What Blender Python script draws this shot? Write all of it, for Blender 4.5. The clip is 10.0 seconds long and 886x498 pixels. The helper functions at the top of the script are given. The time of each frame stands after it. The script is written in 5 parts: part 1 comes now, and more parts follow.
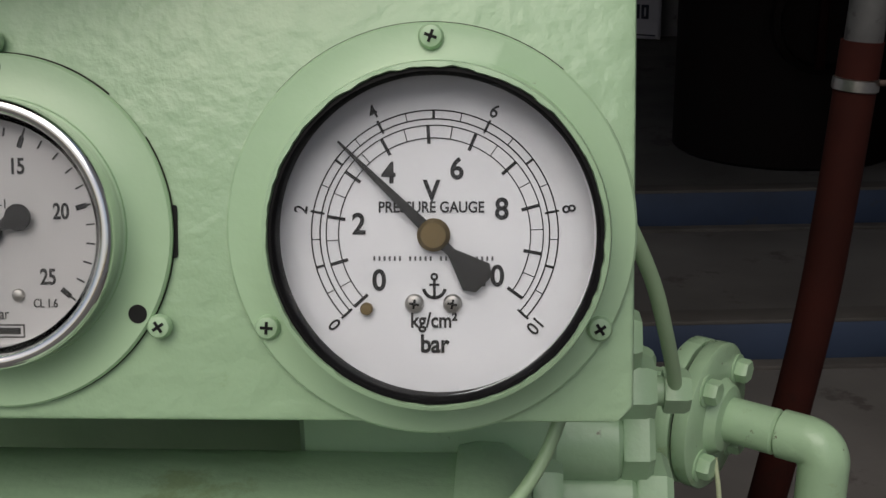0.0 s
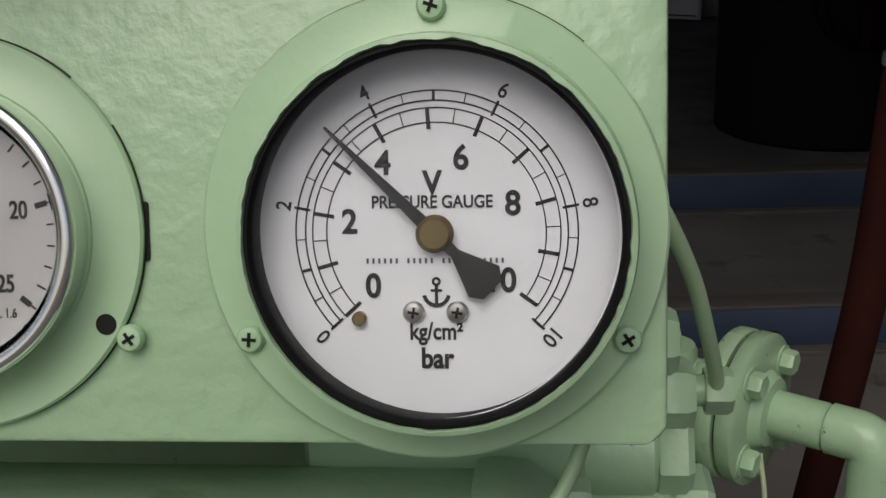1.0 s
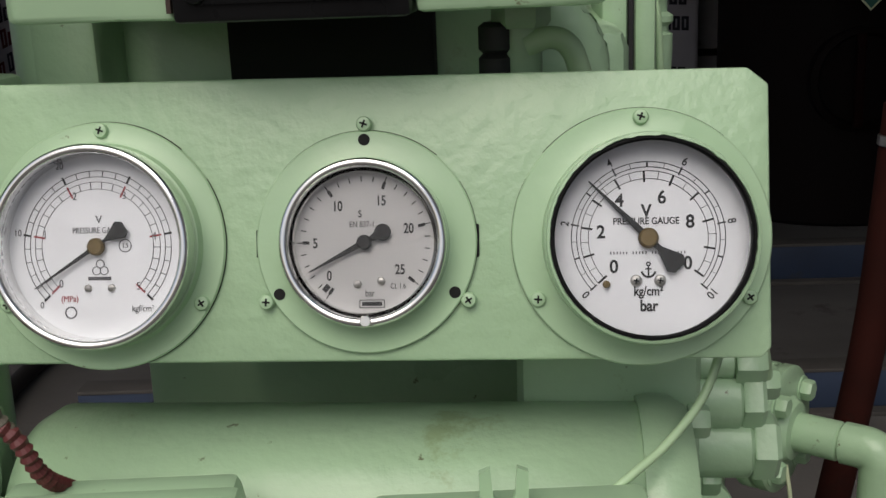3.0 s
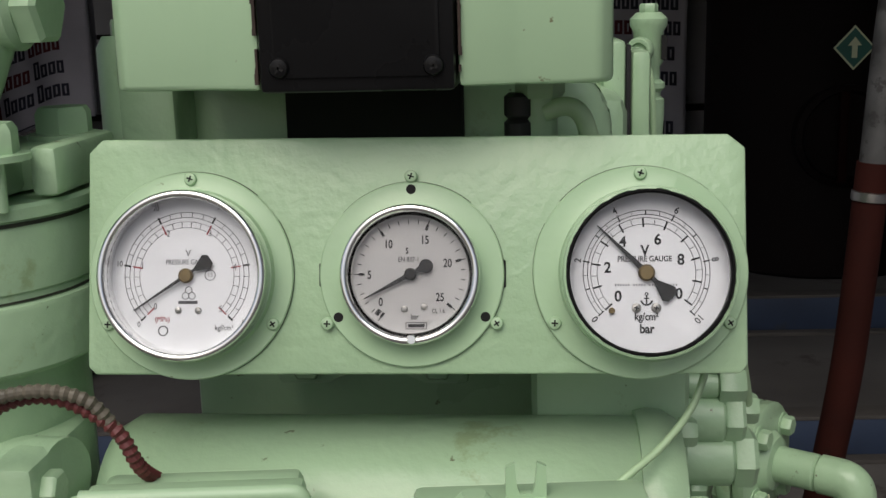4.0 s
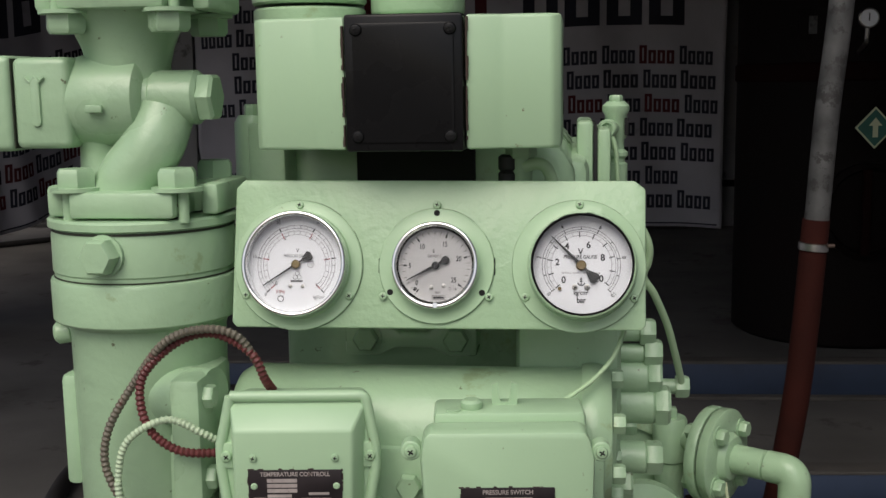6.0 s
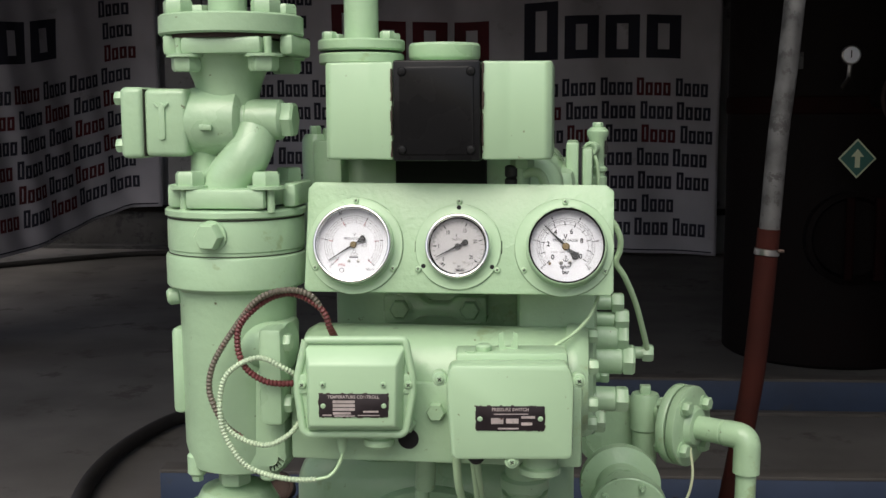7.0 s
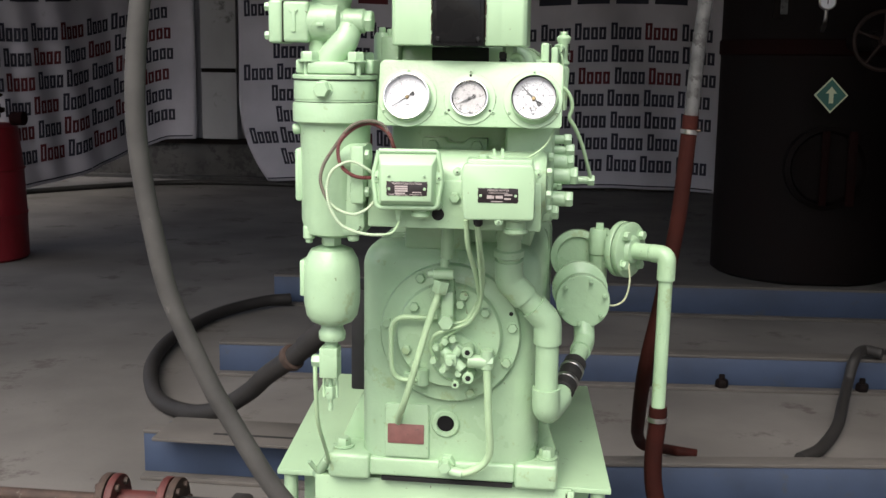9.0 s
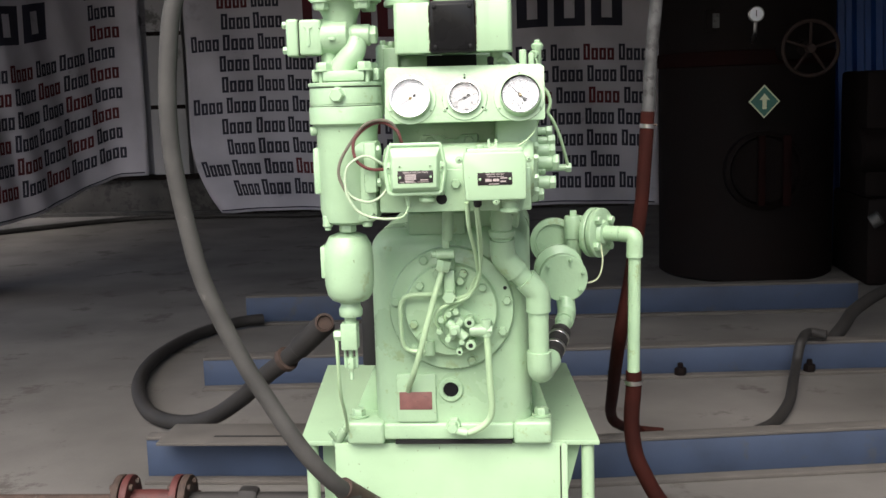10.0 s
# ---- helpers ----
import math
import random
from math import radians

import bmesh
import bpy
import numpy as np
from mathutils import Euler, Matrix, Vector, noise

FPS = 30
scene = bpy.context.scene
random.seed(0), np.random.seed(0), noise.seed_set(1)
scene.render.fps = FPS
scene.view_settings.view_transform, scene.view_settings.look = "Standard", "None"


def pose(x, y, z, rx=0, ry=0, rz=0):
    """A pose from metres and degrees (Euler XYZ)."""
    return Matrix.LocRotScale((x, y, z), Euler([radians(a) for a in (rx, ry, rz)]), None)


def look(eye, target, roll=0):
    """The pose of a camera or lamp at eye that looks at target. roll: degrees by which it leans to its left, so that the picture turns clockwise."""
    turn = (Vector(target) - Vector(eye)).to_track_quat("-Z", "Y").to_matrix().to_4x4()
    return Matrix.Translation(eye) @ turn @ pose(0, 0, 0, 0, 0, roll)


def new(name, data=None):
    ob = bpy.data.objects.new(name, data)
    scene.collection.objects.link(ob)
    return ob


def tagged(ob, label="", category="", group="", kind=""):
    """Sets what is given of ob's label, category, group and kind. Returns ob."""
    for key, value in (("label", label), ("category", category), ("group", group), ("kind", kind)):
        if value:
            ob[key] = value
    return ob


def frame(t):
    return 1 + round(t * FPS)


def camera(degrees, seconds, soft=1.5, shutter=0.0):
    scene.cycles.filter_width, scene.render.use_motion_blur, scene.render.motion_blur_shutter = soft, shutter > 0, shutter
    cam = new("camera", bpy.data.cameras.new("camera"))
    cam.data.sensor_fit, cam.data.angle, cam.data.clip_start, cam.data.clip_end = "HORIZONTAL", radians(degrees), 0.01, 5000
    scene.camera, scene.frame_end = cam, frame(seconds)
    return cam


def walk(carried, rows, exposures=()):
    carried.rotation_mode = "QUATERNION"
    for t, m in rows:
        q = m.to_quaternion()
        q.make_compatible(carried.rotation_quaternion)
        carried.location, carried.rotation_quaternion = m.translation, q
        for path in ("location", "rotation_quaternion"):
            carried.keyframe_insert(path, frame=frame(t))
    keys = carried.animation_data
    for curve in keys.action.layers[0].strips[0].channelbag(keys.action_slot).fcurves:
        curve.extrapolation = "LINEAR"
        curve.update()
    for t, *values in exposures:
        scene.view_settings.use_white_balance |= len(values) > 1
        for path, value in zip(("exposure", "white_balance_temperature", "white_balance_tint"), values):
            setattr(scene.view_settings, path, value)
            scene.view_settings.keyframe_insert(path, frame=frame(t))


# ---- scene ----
cam = camera(43.7, 10.0)
PATH = [
    (0, (0.135, -0.286, 1.517), (0.016, 1.61, 0.893), -1.1),
    (0.5, (0.142, -0.262, 1.505), (-0.032, 1.631, 0.883), -1.8),
    (1, (0.141, -0.251, 1.509), (-0.051, 1.632, 0.861), -2.3),
    (1.5, (0.132, -0.27, 1.521), (-0.112, 1.614, 0.895), -3.1),
    (2, (0.113, -0.33, 1.529), (-0.081, 1.569, 0.932), -2.8),
    (2.5, (0.092, -0.397, 1.542), (-0.079, 1.515, 0.979), -2.3),
    (3, (0.075, -0.461, 1.548), (-0.108, 1.464, 1.034), -2.3),
    (4.5, (0.06, -0.603, 1.568), (-0.092, 1.352, 1.177), -1.2),
    (5, (0.067, -0.667, 1.567), (-0.104, 1.294, 1.21), -1.8),
    (6.5, (0.125, -1.036, 1.582), (-0.131, 0.93, 1.316), -0.3),
    (7, (0.126, -1.2, 1.577), (-0.111, 0.771, 1.332), -0.2),
    (7.5, (0.102, -1.413, 1.57), (-0.106, 0.559, 1.31), -0.3),
    (8, (0.114, -1.665, 1.547), (-0.07, 0.303, 1.245), -1.2),
    (8.5, (0.186, -1.851, 1.527), (-0.047, 0.112, 1.222), -0.2),
    (9, (0.225, -2.026, 1.501), (-0.038, -0.072, 1.164), 0.7),
    (9.5, (0.193, -2.148, 1.485), (-0.072, -0.196, 1.138), -0.2),
    (10, (0.138, -2.352, 1.449), (-0.025, -0.379, 1.165), -1.7),
]
EXPOSURES = [(0, -0.34), (3.0, -0.17), (4.5, -0.08), (5.0, -0.14), (6.5, 0.22), (8.0, 0.85), (9.0, 1.17), (9.5, 1.2), (10.0, 1.34)]
walk(cam, [(t, look(eye, target, roll)) for t, eye, target, roll in PATH], EXPOSURES)

# ---- daylight: an overcast yard behind the camera, a workshop under an unseen roof ahead ----
world = bpy.data.worlds.new("sky")
scene.world = world
world.use_nodes = True
wn = world.node_tree
bg = wn.nodes["Background"]
sky = wn.nodes.new("ShaderNodeTexSky")
sky.sky_type, sky.sun_disc = "NISHITA", False
sky.sun_elevation, sky.sun_rotation = radians(50), radians(200)
sky.air_density, sky.dust_density, sky.ozone_density = 1.0, 4.0, 1.0
wn.links.new(sky.outputs[0], bg.inputs[0])
bg.inputs[1].default_value = 0.10
sun = new("sun", bpy.data.lights.new("sun", "SUN"))
sun.data.energy, sun.data.angle, sun.data.color = 1.75, radians(50), (1.0, 0.96, 0.9)
sun.matrix_world = look((-0.5, -4, 5.2), (0, 0, 0))


# ---- materials ----
def mat(name, color, rough=0.5, metal=0.0, vary=0.12, scale=9.0, bump=0.0, bscale=60.0, spots=None, spot_at=0.62, spot_scale=14.0, coat=0.0, randomize=0.0, spec=0.5, wave=0.0, specks=None):
    m = bpy.data.materials.new(name)
    m.use_nodes = True
    t = m.node_tree
    N, L = t.nodes, t.links
    b = N["Principled BSDF"]
    b.inputs["Roughness"].default_value = rough
    b.inputs["Metallic"].default_value = metal
    b.inputs["Coat Weight"].default_value = coat
    b.inputs["Coat Roughness"].default_value = 0.12
    b.inputs["Specular IOR Level"].default_value = spec
    co = N.new("ShaderNodeTexCoord")
    n1 = N.new("ShaderNodeTexNoise")
    n1.inputs["Scale"].default_value, n1.inputs["Detail"].default_value = scale, 6
    L.new(co.outputs["Object"], n1.inputs["Vector"])
    ramp = N.new("ShaderNodeValToRGB")
    ramp.color_ramp.elements[0].position, ramp.color_ramp.elements[1].position = 0.3, 0.7
    ramp.color_ramp.elements[0].color = (*[c * (1 - vary) for c in color], 1)
    ramp.color_ramp.elements[1].color = (*[min(1, c * (1 + vary)) for c in color], 1)
    L.new(n1.outputs[0], ramp.inputs[0])
    out = ramp.outputs[0]
    n2 = N.new("ShaderNodeTexNoise")
    n2.inputs["Scale"].default_value, n2.inputs["Detail"].default_value = bscale, 4
    L.new(co.outputs["Object"], n2.inputs["Vector"])
    if spots:
        n3 = N.new("ShaderNodeTexNoise")
        n3.inputs["Scale"].default_value, n3.inputs["Detail"].default_value, n3.inputs["Roughness"].default_value = spot_scale, 8, 0.7
        L.new(co.outputs["Object"], n3.inputs["Vector"])
        r3 = N.new("ShaderNodeValToRGB")
        r3.color_ramp.elements[0].position, r3.color_ramp.elements[1].position = spot_at, spot_at + 0.06
        L.new(n3.outputs[0], r3.inputs[0])
        mx = N.new("ShaderNodeMix")
        mx.data_type = "RGBA"
        mx.inputs["B"].default_value = (*spots, 1)
        L.new(r3.outputs[0], mx.inputs["Factor"])
        L.new(out, mx.inputs["A"])
        out = mx.outputs["Result"]
    if specks:
        n4 = N.new("ShaderNodeTexNoise")
        n4.inputs["Scale"].default_value, n4.inputs["Detail"].default_value, n4.inputs["Roughness"].default_value = 75, 5, 0.6
        L.new(co.outputs["Object"], n4.inputs["Vector"])
        r4 = N.new("ShaderNodeValToRGB")
        r4.color_ramp.elements[0].position, r4.color_ramp.elements[1].position = 0.685, 0.725
        L.new(n4.outputs[0], r4.inputs[0])
        m4 = N.new("ShaderNodeMix")
        m4.data_type = "RGBA"
        m4.inputs["B"].default_value = (*specks, 1)
        L.new(r4.outputs[0], m4.inputs["Factor"])
        L.new(out, m4.inputs["A"])
        out = m4.outputs["Result"]
    if randomize:
        oi = N.new("ShaderNodeObjectInfo")
        hs = N.new("ShaderNodeHueSaturation")
        mr = N.new("ShaderNodeMapRange")
        mr.inputs["To Min"].default_value, mr.inputs["To Max"].default_value = 1 - randomize, 1 + randomize
        L.new(oi.outputs["Random"], mr.inputs[0])
        L.new(mr.outputs[0], hs.inputs["Value"])
        L.new(out, hs.inputs["Color"])
        out = hs.outputs[0]
    L.new(out, b.inputs["Base Color"])
    rr = N.new("ShaderNodeMapRange")
    rr.inputs["To Min"].default_value, rr.inputs["To Max"].default_value = max(0.02, rough - 0.1), min(1, rough + 0.12)
    L.new(n1.outputs[0], rr.inputs[0])
    L.new(rr.outputs[0], b.inputs["Roughness"])
    if bump:
        bp = N.new("ShaderNodeBump")
        bp.inputs["Strength"].default_value, bp.inputs["Distance"].default_value = bump, 0.002
        L.new(n2.outputs[0], bp.inputs["Height"])
        L.new(bp.outputs[0], b.inputs["Normal"])
        if wave:
            n5 = N.new("ShaderNodeTexNoise")
            n5.inputs["Scale"].default_value, n5.inputs["Detail"].default_value = 34, 2
            L.new(co.outputs["Object"], n5.inputs["Vector"])
            b5 = N.new("ShaderNodeBump")
            b5.inputs["Strength"].default_value, b5.inputs["Distance"].default_value = wave, 0.004
            L.new(n5.outputs[0], b5.inputs["Height"])
            L.new(b5.outputs[0], bp.inputs["Normal"])
    return m


GREEN = (0.362, 0.522, 0.330)
paint = mat("green_paint", GREEN, 0.31, vary=0.06, scale=7, bump=0.10, bscale=170, wave=0.12, specks=(0.13, 0.14, 0.08), spots=(0.24, 0.33, 0.17), spot_at=0.70, spot_scale=22)
paint_rough = mat("green_paint_lumpy", GREEN, 0.32, vary=0.07, scale=9, bump=0.5, bscale=140, wave=0.10, spots=(0.30, 0.44, 0.25), spot_at=0.66, spot_scale=16)
cast = mat("green_painted_casting", (0.348, 0.507, 0.322), 0.29, vary=0.10, scale=8, bump=0.30, bscale=130, wave=0.30, specks=(0.12, 0.13, 0.07), spots=(0.29, 0.40, 0.225), spot_at=0.60, spot_scale=15)
paint_box = mat("green_painted_sheet", (0.382, 0.552, 0.352), 0.31, vary=0.05, scale=5, bump=0.06, bscale=120, wave=0.08, specks=(0.16, 0.17, 0.09), spots=(0.27, 0.38, 0.20), spot_at=0.70, spot_scale=26)
chrome = mat("polished_bezel_steel", (0.80, 0.80, 0.79), 0.12, 1.0, vary=0.06, scale=30)
steel = mat("screw_steel", (0.45, 0.44, 0.42), 0.32, 1.0, vary=0.15, scale=90)
dial_white = mat("white_dial_face", (0.75, 0.765, 0.81), 0.55, vary=0.03, scale=60)
dial_grey = mat("greyish_dial_face", (0.43, 0.425, 0.43), 0.55, vary=0.03, scale=60)
ink = mat("black_ink", (0.012, 0.012, 0.014), 0.6, vary=0.05)
ink_grey = mat("grey_ink", (0.09, 0.09, 0.10), 0.6, vary=0.05)
ink_red = mat("red_ink", (0.32, 0.05, 0.06), 0.6, vary=0.05)
needle_black = mat("black_needle", (0.014, 0.014, 0.015), 0.4, vary=0.1)
brass = mat("dull_brass", (0.17, 0.125, 0.06), 0.42, 0.7, vary=0.15, scale=120)
rubber = mat("black_rubber", (0.012, 0.012, 0.013), 0.55, vary=0.2, scale=40, bump=0.1)
ring_black = mat("matt_black_gauge_ring", (0.006, 0.006, 0.0065), 0.55, vary=0.3, scale=60, spec=0.12)
black_gloss = mat("black_plastic_window", (0.007, 0.007, 0.0075), 0.26, vary=0.3, scale=12, spots=(0.03, 0.027, 0.022), spot_at=0.68, spot_scale=30, spec=0.2)
hose_grey = mat("dusty_grey_hose", (0.046, 0.044, 0.041), 0.75, vary=0.25, scale=14, bump=0.2, spots=(0.11, 0.105, 0.095), spot_at=0.64)
hose_dark = mat("dark_rubber_hose", (0.015, 0.0135, 0.013), 0.7, vary=0.3, scale=10, bump=0.2, spots=(0.04, 0.036, 0.033), spot_at=0.70)
hose_red = mat("brown_red_hose", (0.025, 0.0054, 0.0038), 0.8, vary=0.22, scale=12, bump=0.1, spots=(0.020, 0.0055, 0.004), spot_at=0.60, spec=0.12)
galv = mat("galvanised_conduit", (0.060, 0.060, 0.060), 0.6, 0.2, vary=0.45, scale=26, bump=0.1, spots=(0.026, 0.025, 0.025), spot_at=0.54, spot_scale=34)
armour_brown = mat("worn_grey_brown_armoured_cable", (0.13, 0.115, 0.085), 0.5, vary=0.3, scale=40, spots=(0.10, 0.035, 0.03), spot_at=0.55, spot_scale=40)
armour_red = mat("painted_red_armoured_cable", (0.115, 0.025, 0.025), 0.5, vary=0.25, scale=30, spots=(0.38, 0.42, 0.30), spot_at=0.72, spot_scale=60)
armour_green = mat("painted_green_armoured_cable", (0.42, 0.53, 0.36), 0.5, vary=0.12, scale=30, spots=(0.12, 0.11, 0.08), spot_at=0.64, spot_scale=120)
tubing = mat("green_painted_tubing", (0.41, 0.58, 0.35), 0.38, vary=0.08, scale=20, bump=0.08)
concrete = mat("dusty_concrete", (0.116, 0.109, 0.102), 0.9, vary=0.32, scale=1.3, bump=0.5, bscale=40, spots=(0.072, 0.065, 0.058), spot_at=0.57, spot_scale=2.2)
blue_paint = mat("faded_blue_paint", (0.027, 0.043, 0.082), 0.62, vary=0.2, scale=5, bump=0.15, spots=(0.035, 0.043, 0.062), spot_at=0.60, spot_scale=7)
dust_top = mat("dusty_grey_steel_top", (0.078, 0.071, 0.065), 0.85, vary=0.18, scale=6, bump=0.2, spots=(0.09, 0.08, 0.075), spot_at=0.63, spot_scale=9)
cloth_white = mat("dirty_white_banner_cloth", (0.45, 0.44, 0.50), 0.9, vary=0.14, scale=1.6, bump=0.2, bscale=30, spots=(0.34, 0.33, 0.37), spot_at=0.6, spot_scale=1.8)
print_dark = mat("dark_navy_print", (0.022, 0.023, 0.040), 0.85, vary=0.2, scale=3)
print_red = mat("dark_red_print", (0.085, 0.012, 0.018), 0.85, vary=0.2, scale=3)
wall_grey = mat("grey_painted_wall", (0.32, 0.32, 0.335), 0.9, vary=0.15, scale=1.2, bump=0.2, bscale=20, spots=(0.12, 0.12, 0.12), spot_at=0.6, spot_scale=2)
# Dark stained stone, its colour lowered further for the shade under the banner.
masonry = mat("stained_shaded_masonry", (0.055, 0.053, 0.052), 0.92, vary=0.3, scale=3, bump=0.5, bscale=25, spots=(0.028, 0.028, 0.028), spot_at=0.52, spot_scale=5, randomize=0.25)
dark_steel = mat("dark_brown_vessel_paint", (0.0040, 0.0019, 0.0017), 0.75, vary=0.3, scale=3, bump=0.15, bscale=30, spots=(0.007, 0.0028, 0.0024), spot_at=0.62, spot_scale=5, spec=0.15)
dark_wheel = mat("dark_rusty_wheel", (0.016, 0.008, 0.006), 0.7, vary=0.3, scale=20, spec=0.3)
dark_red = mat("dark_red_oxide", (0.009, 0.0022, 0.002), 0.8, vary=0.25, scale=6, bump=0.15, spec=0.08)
bright_red = mat("red_enamel", (0.19, 0.008, 0.014), 0.5, vary=0.15, scale=5, spots=(0.10, 0.01, 0.01), spot_at=0.64)
rust = mat("rusty_steel", (0.05, 0.032, 0.025), 0.75, 0.2, vary=0.35, scale=25, bump=0.4, bscale=90, spots=(0.10, 0.085, 0.075), spot_at=0.62, spot_scale=20)
rust_red = mat("red_primed_pipe", (0.07, 0.016, 0.014), 0.65, vary=0.25, scale=18, bump=0.2, spots=(0.06, 0.035, 0.03), spot_at=0.6, spot_scale=20)
blue_sheet = mat("blue_coated_sheet", (0.010, 0.050, 0.20), 0.45, vary=0.15, scale=2, spots=(0.008, 0.03, 0.11), spot_at=0.62, spot_scale=4)
roof_mat = mat("unseen_roof_sheet", (0.10, 0.10, 0.105), 0.8, vary=0.2, scale=2)
sign_green = mat("green_sign_face", (0.010, 0.10, 0.075), 0.4, vary=0.08, scale=12)
sign_white = mat("pale_sign_arrow", (0.50, 0.55, 0.36), 0.5, vary=0.08)
plate_black = mat("black_name_plate", (0.022, 0.016, 0.018), 0.4, 0.2, vary=0.3, scale=60)
plate_pink = mat("worn_bright_plate_metal", (0.50, 0.44, 0.42), 0.4, 0.4, vary=0.2, scale=90, spots=(0.10, 0.06, 0.05), spot_at=0.6, spot_scale=120)
plate_red = mat("red_brown_name_plate", (0.21, 0.095, 0.085), 0.5, vary=0.2, scale=40, spots=(0.09, 0.07, 0.06), spot_at=0.62, spot_scale=60)
# Grime for seams, also the painted shade line round the gauge flanges.
grime_shade = mat("dark_seam_grime_and_shade", (0.030, 0.035, 0.022), 0.8, vary=0.4, scale=200)
# Near-black that stands for the shade inside holes, slots and gaps.
shade_black = mat("black_opening_shade", (0.006, 0.006, 0.006), 0.9, vary=0.2)
glass = bpy.data.materials.new("gauge_glass")
glass.use_nodes = True
g = glass.node_tree
gb = g.nodes["Principled BSDF"]
gb.inputs["Roughness"].default_value, gb.inputs["Transmission Weight"].default_value, gb.inputs["IOR"].default_value = 0.02, 1.0, 1.25


# ---- building helpers ----
def thing(name, at, label, category, group="", kind=""):
    ob = new(name)
    ob.location = at
    ob.empty_display_size = 0.05
    return tagged(ob, label, category, group, kind)


def mesh_of(bm, material, smooth=38):
    bmesh.ops.recalc_face_normals(bm, faces=bm.faces)
    me = bpy.data.meshes.new("mesh")
    bm.to_mesh(me)
    bm.free()
    me.materials.append(material)
    if smooth:
        me.polygons.foreach_set("use_smooth", [True] * len(me.polygons))
        me.set_sharp_from_angle(angle=radians(smooth))
    return me


def part(name, bm, material, parent=None, label="", m=None, smooth=38):
    if m is not None:
        bm.transform(m)
    ob = new(name, mesh_of(bm, material, smooth))
    if parent is not None:
        ob.parent = parent
        ob.matrix_parent_inverse = Matrix.Translation(-parent.location)
    if label:
        ob["label"] = label
    return ob


def box(x0, x1, y0, y1, z0, z1, bevel=0.0, seg=2, bm=None):
    own = bmesh.new()
    bmesh.ops.create_cube(own, size=1.0, matrix=Matrix.LocRotScale(((x0 + x1) / 2, (y0 + y1) / 2, (z0 + z1) / 2), None, (x1 - x0, y1 - y0, z1 - z0)))
    if bevel:
        bmesh.ops.bevel(own, geom=own.edges[:], offset=bevel, segments=seg, profile=0.5, affect="EDGES")
    return join(bm, own)


def join(bm, own):
    if bm is None:
        return own
    me = bpy.data.meshes.new("tmp")
    own.to_mesh(me)
    own.free()
    bm.from_mesh(me)
    bpy.data.meshes.remove(me)
    return bm


def frame_z(p, d):
    """A matrix whose z axis runs along d from p."""
    return Matrix.Translation(p) @ Vector(d).normalized().to_track_quat("Z", "Y").to_matrix().to_4x4()


def lathe(profile, p=(0, 0, 0), d=(0, 0, 1), seg=48, bm=None, caps=True):
    """Turns (radius, height) pairs about the axis d through p."""
    own = bmesh.new()
    rings = []
    for r, h in profile:
        if r <= 1e-6:
            rings.append([own.verts.new((0, 0, h))])
        else:
            rings.append([own.verts.new((r * math.cos(2 * math.pi * k / seg), r * math.sin(2 * math.pi * k / seg), h)) for k in range(seg)])
    for a, b in zip(rings, rings[1:]):
        for k in range(seg):
            q = (k + 1) % seg
            if len(a) == 1 and len(b) == 1:
                continue
            if len(a) == 1:
                own.faces.new((a[0], b[k], b[q]))
            elif len(b) == 1:
                own.faces.new((a[k], b[0], a[q]))
            else:
                own.faces.new((a[k], b[k], b[q], a[q]))
    for ring in (rings[0], rings[-1]):
        if caps and len(ring) > 1:
            own.faces.new(ring)
    own.transform(frame_z(p, d))
    return join(bm, own)


def rod(p0, p1, r, seg=24, edge=0.12, bm=None):
    """A round bar with softened ends."""
    p0, p1 = Vector(p0), Vector(p1)
    h = (p1 - p0).length
    e = min(r * edge, h * 0.3)
    return lathe([(r - e, 0), (r, e), (r, h - e), (r - e, h)], p0, p1 - p0, seg, bm)


def hexa(p, d, r, h, bm=None, turn=0.0):
    """A hexagon head, chamfered on top."""
    own = lathe([(r * 0.96, 0), (r, h * 0.08), (r, h * 0.8), (r * 0.86, h)], (0, 0, 0), (0, 0, 1), 6)
    own.transform(Matrix.Rotation(turn, 4, "Z"))
    own.transform(frame_z(p, d))
    return join(bm, own)


def curve_points(pts, n=10):
    """A smooth line through the points."""
    P = [Vector(p) for p in pts]
    P = [2 * P[0] - P[1]] + P + [2 * P[-1] - P[-2]]
    out = []
    for i in range(1, len(P) - 2):
        a, b, c, d = P[i - 1:i + 3]
        for k in range(n):
            t = k / n
            out.append(0.5 * (2 * b + (c - a) * t + (2 * a - 5 * b + 4 * c - d) * t * t + (3 * b - a - 3 * c + d) * t ** 3))
    out.append(P[-2])
    return out


def fillet(pts, r, n=8):
    """The polyline with its corners rounded to radius r."""
    P = [Vector(p) for p in pts]
    out = [P[0]]
    for a, b, c in zip(P, P[1:], P[2:]):
        u, v = (a - b).normalized(), (c - b).normalized()
        ang = u.angle(v)
        cut = min(r / math.tan(ang / 2), (a - b).length * 0.49, (c - b).length * 0.49)
        s, e = b + u * cut, b + v * cut
        for k in range(n + 1):
            t = k / n
            out.append((1 - t) ** 2 * s + 2 * t * (1 - t) * b + t * t * e)
    out.append(P[-1])
    return out


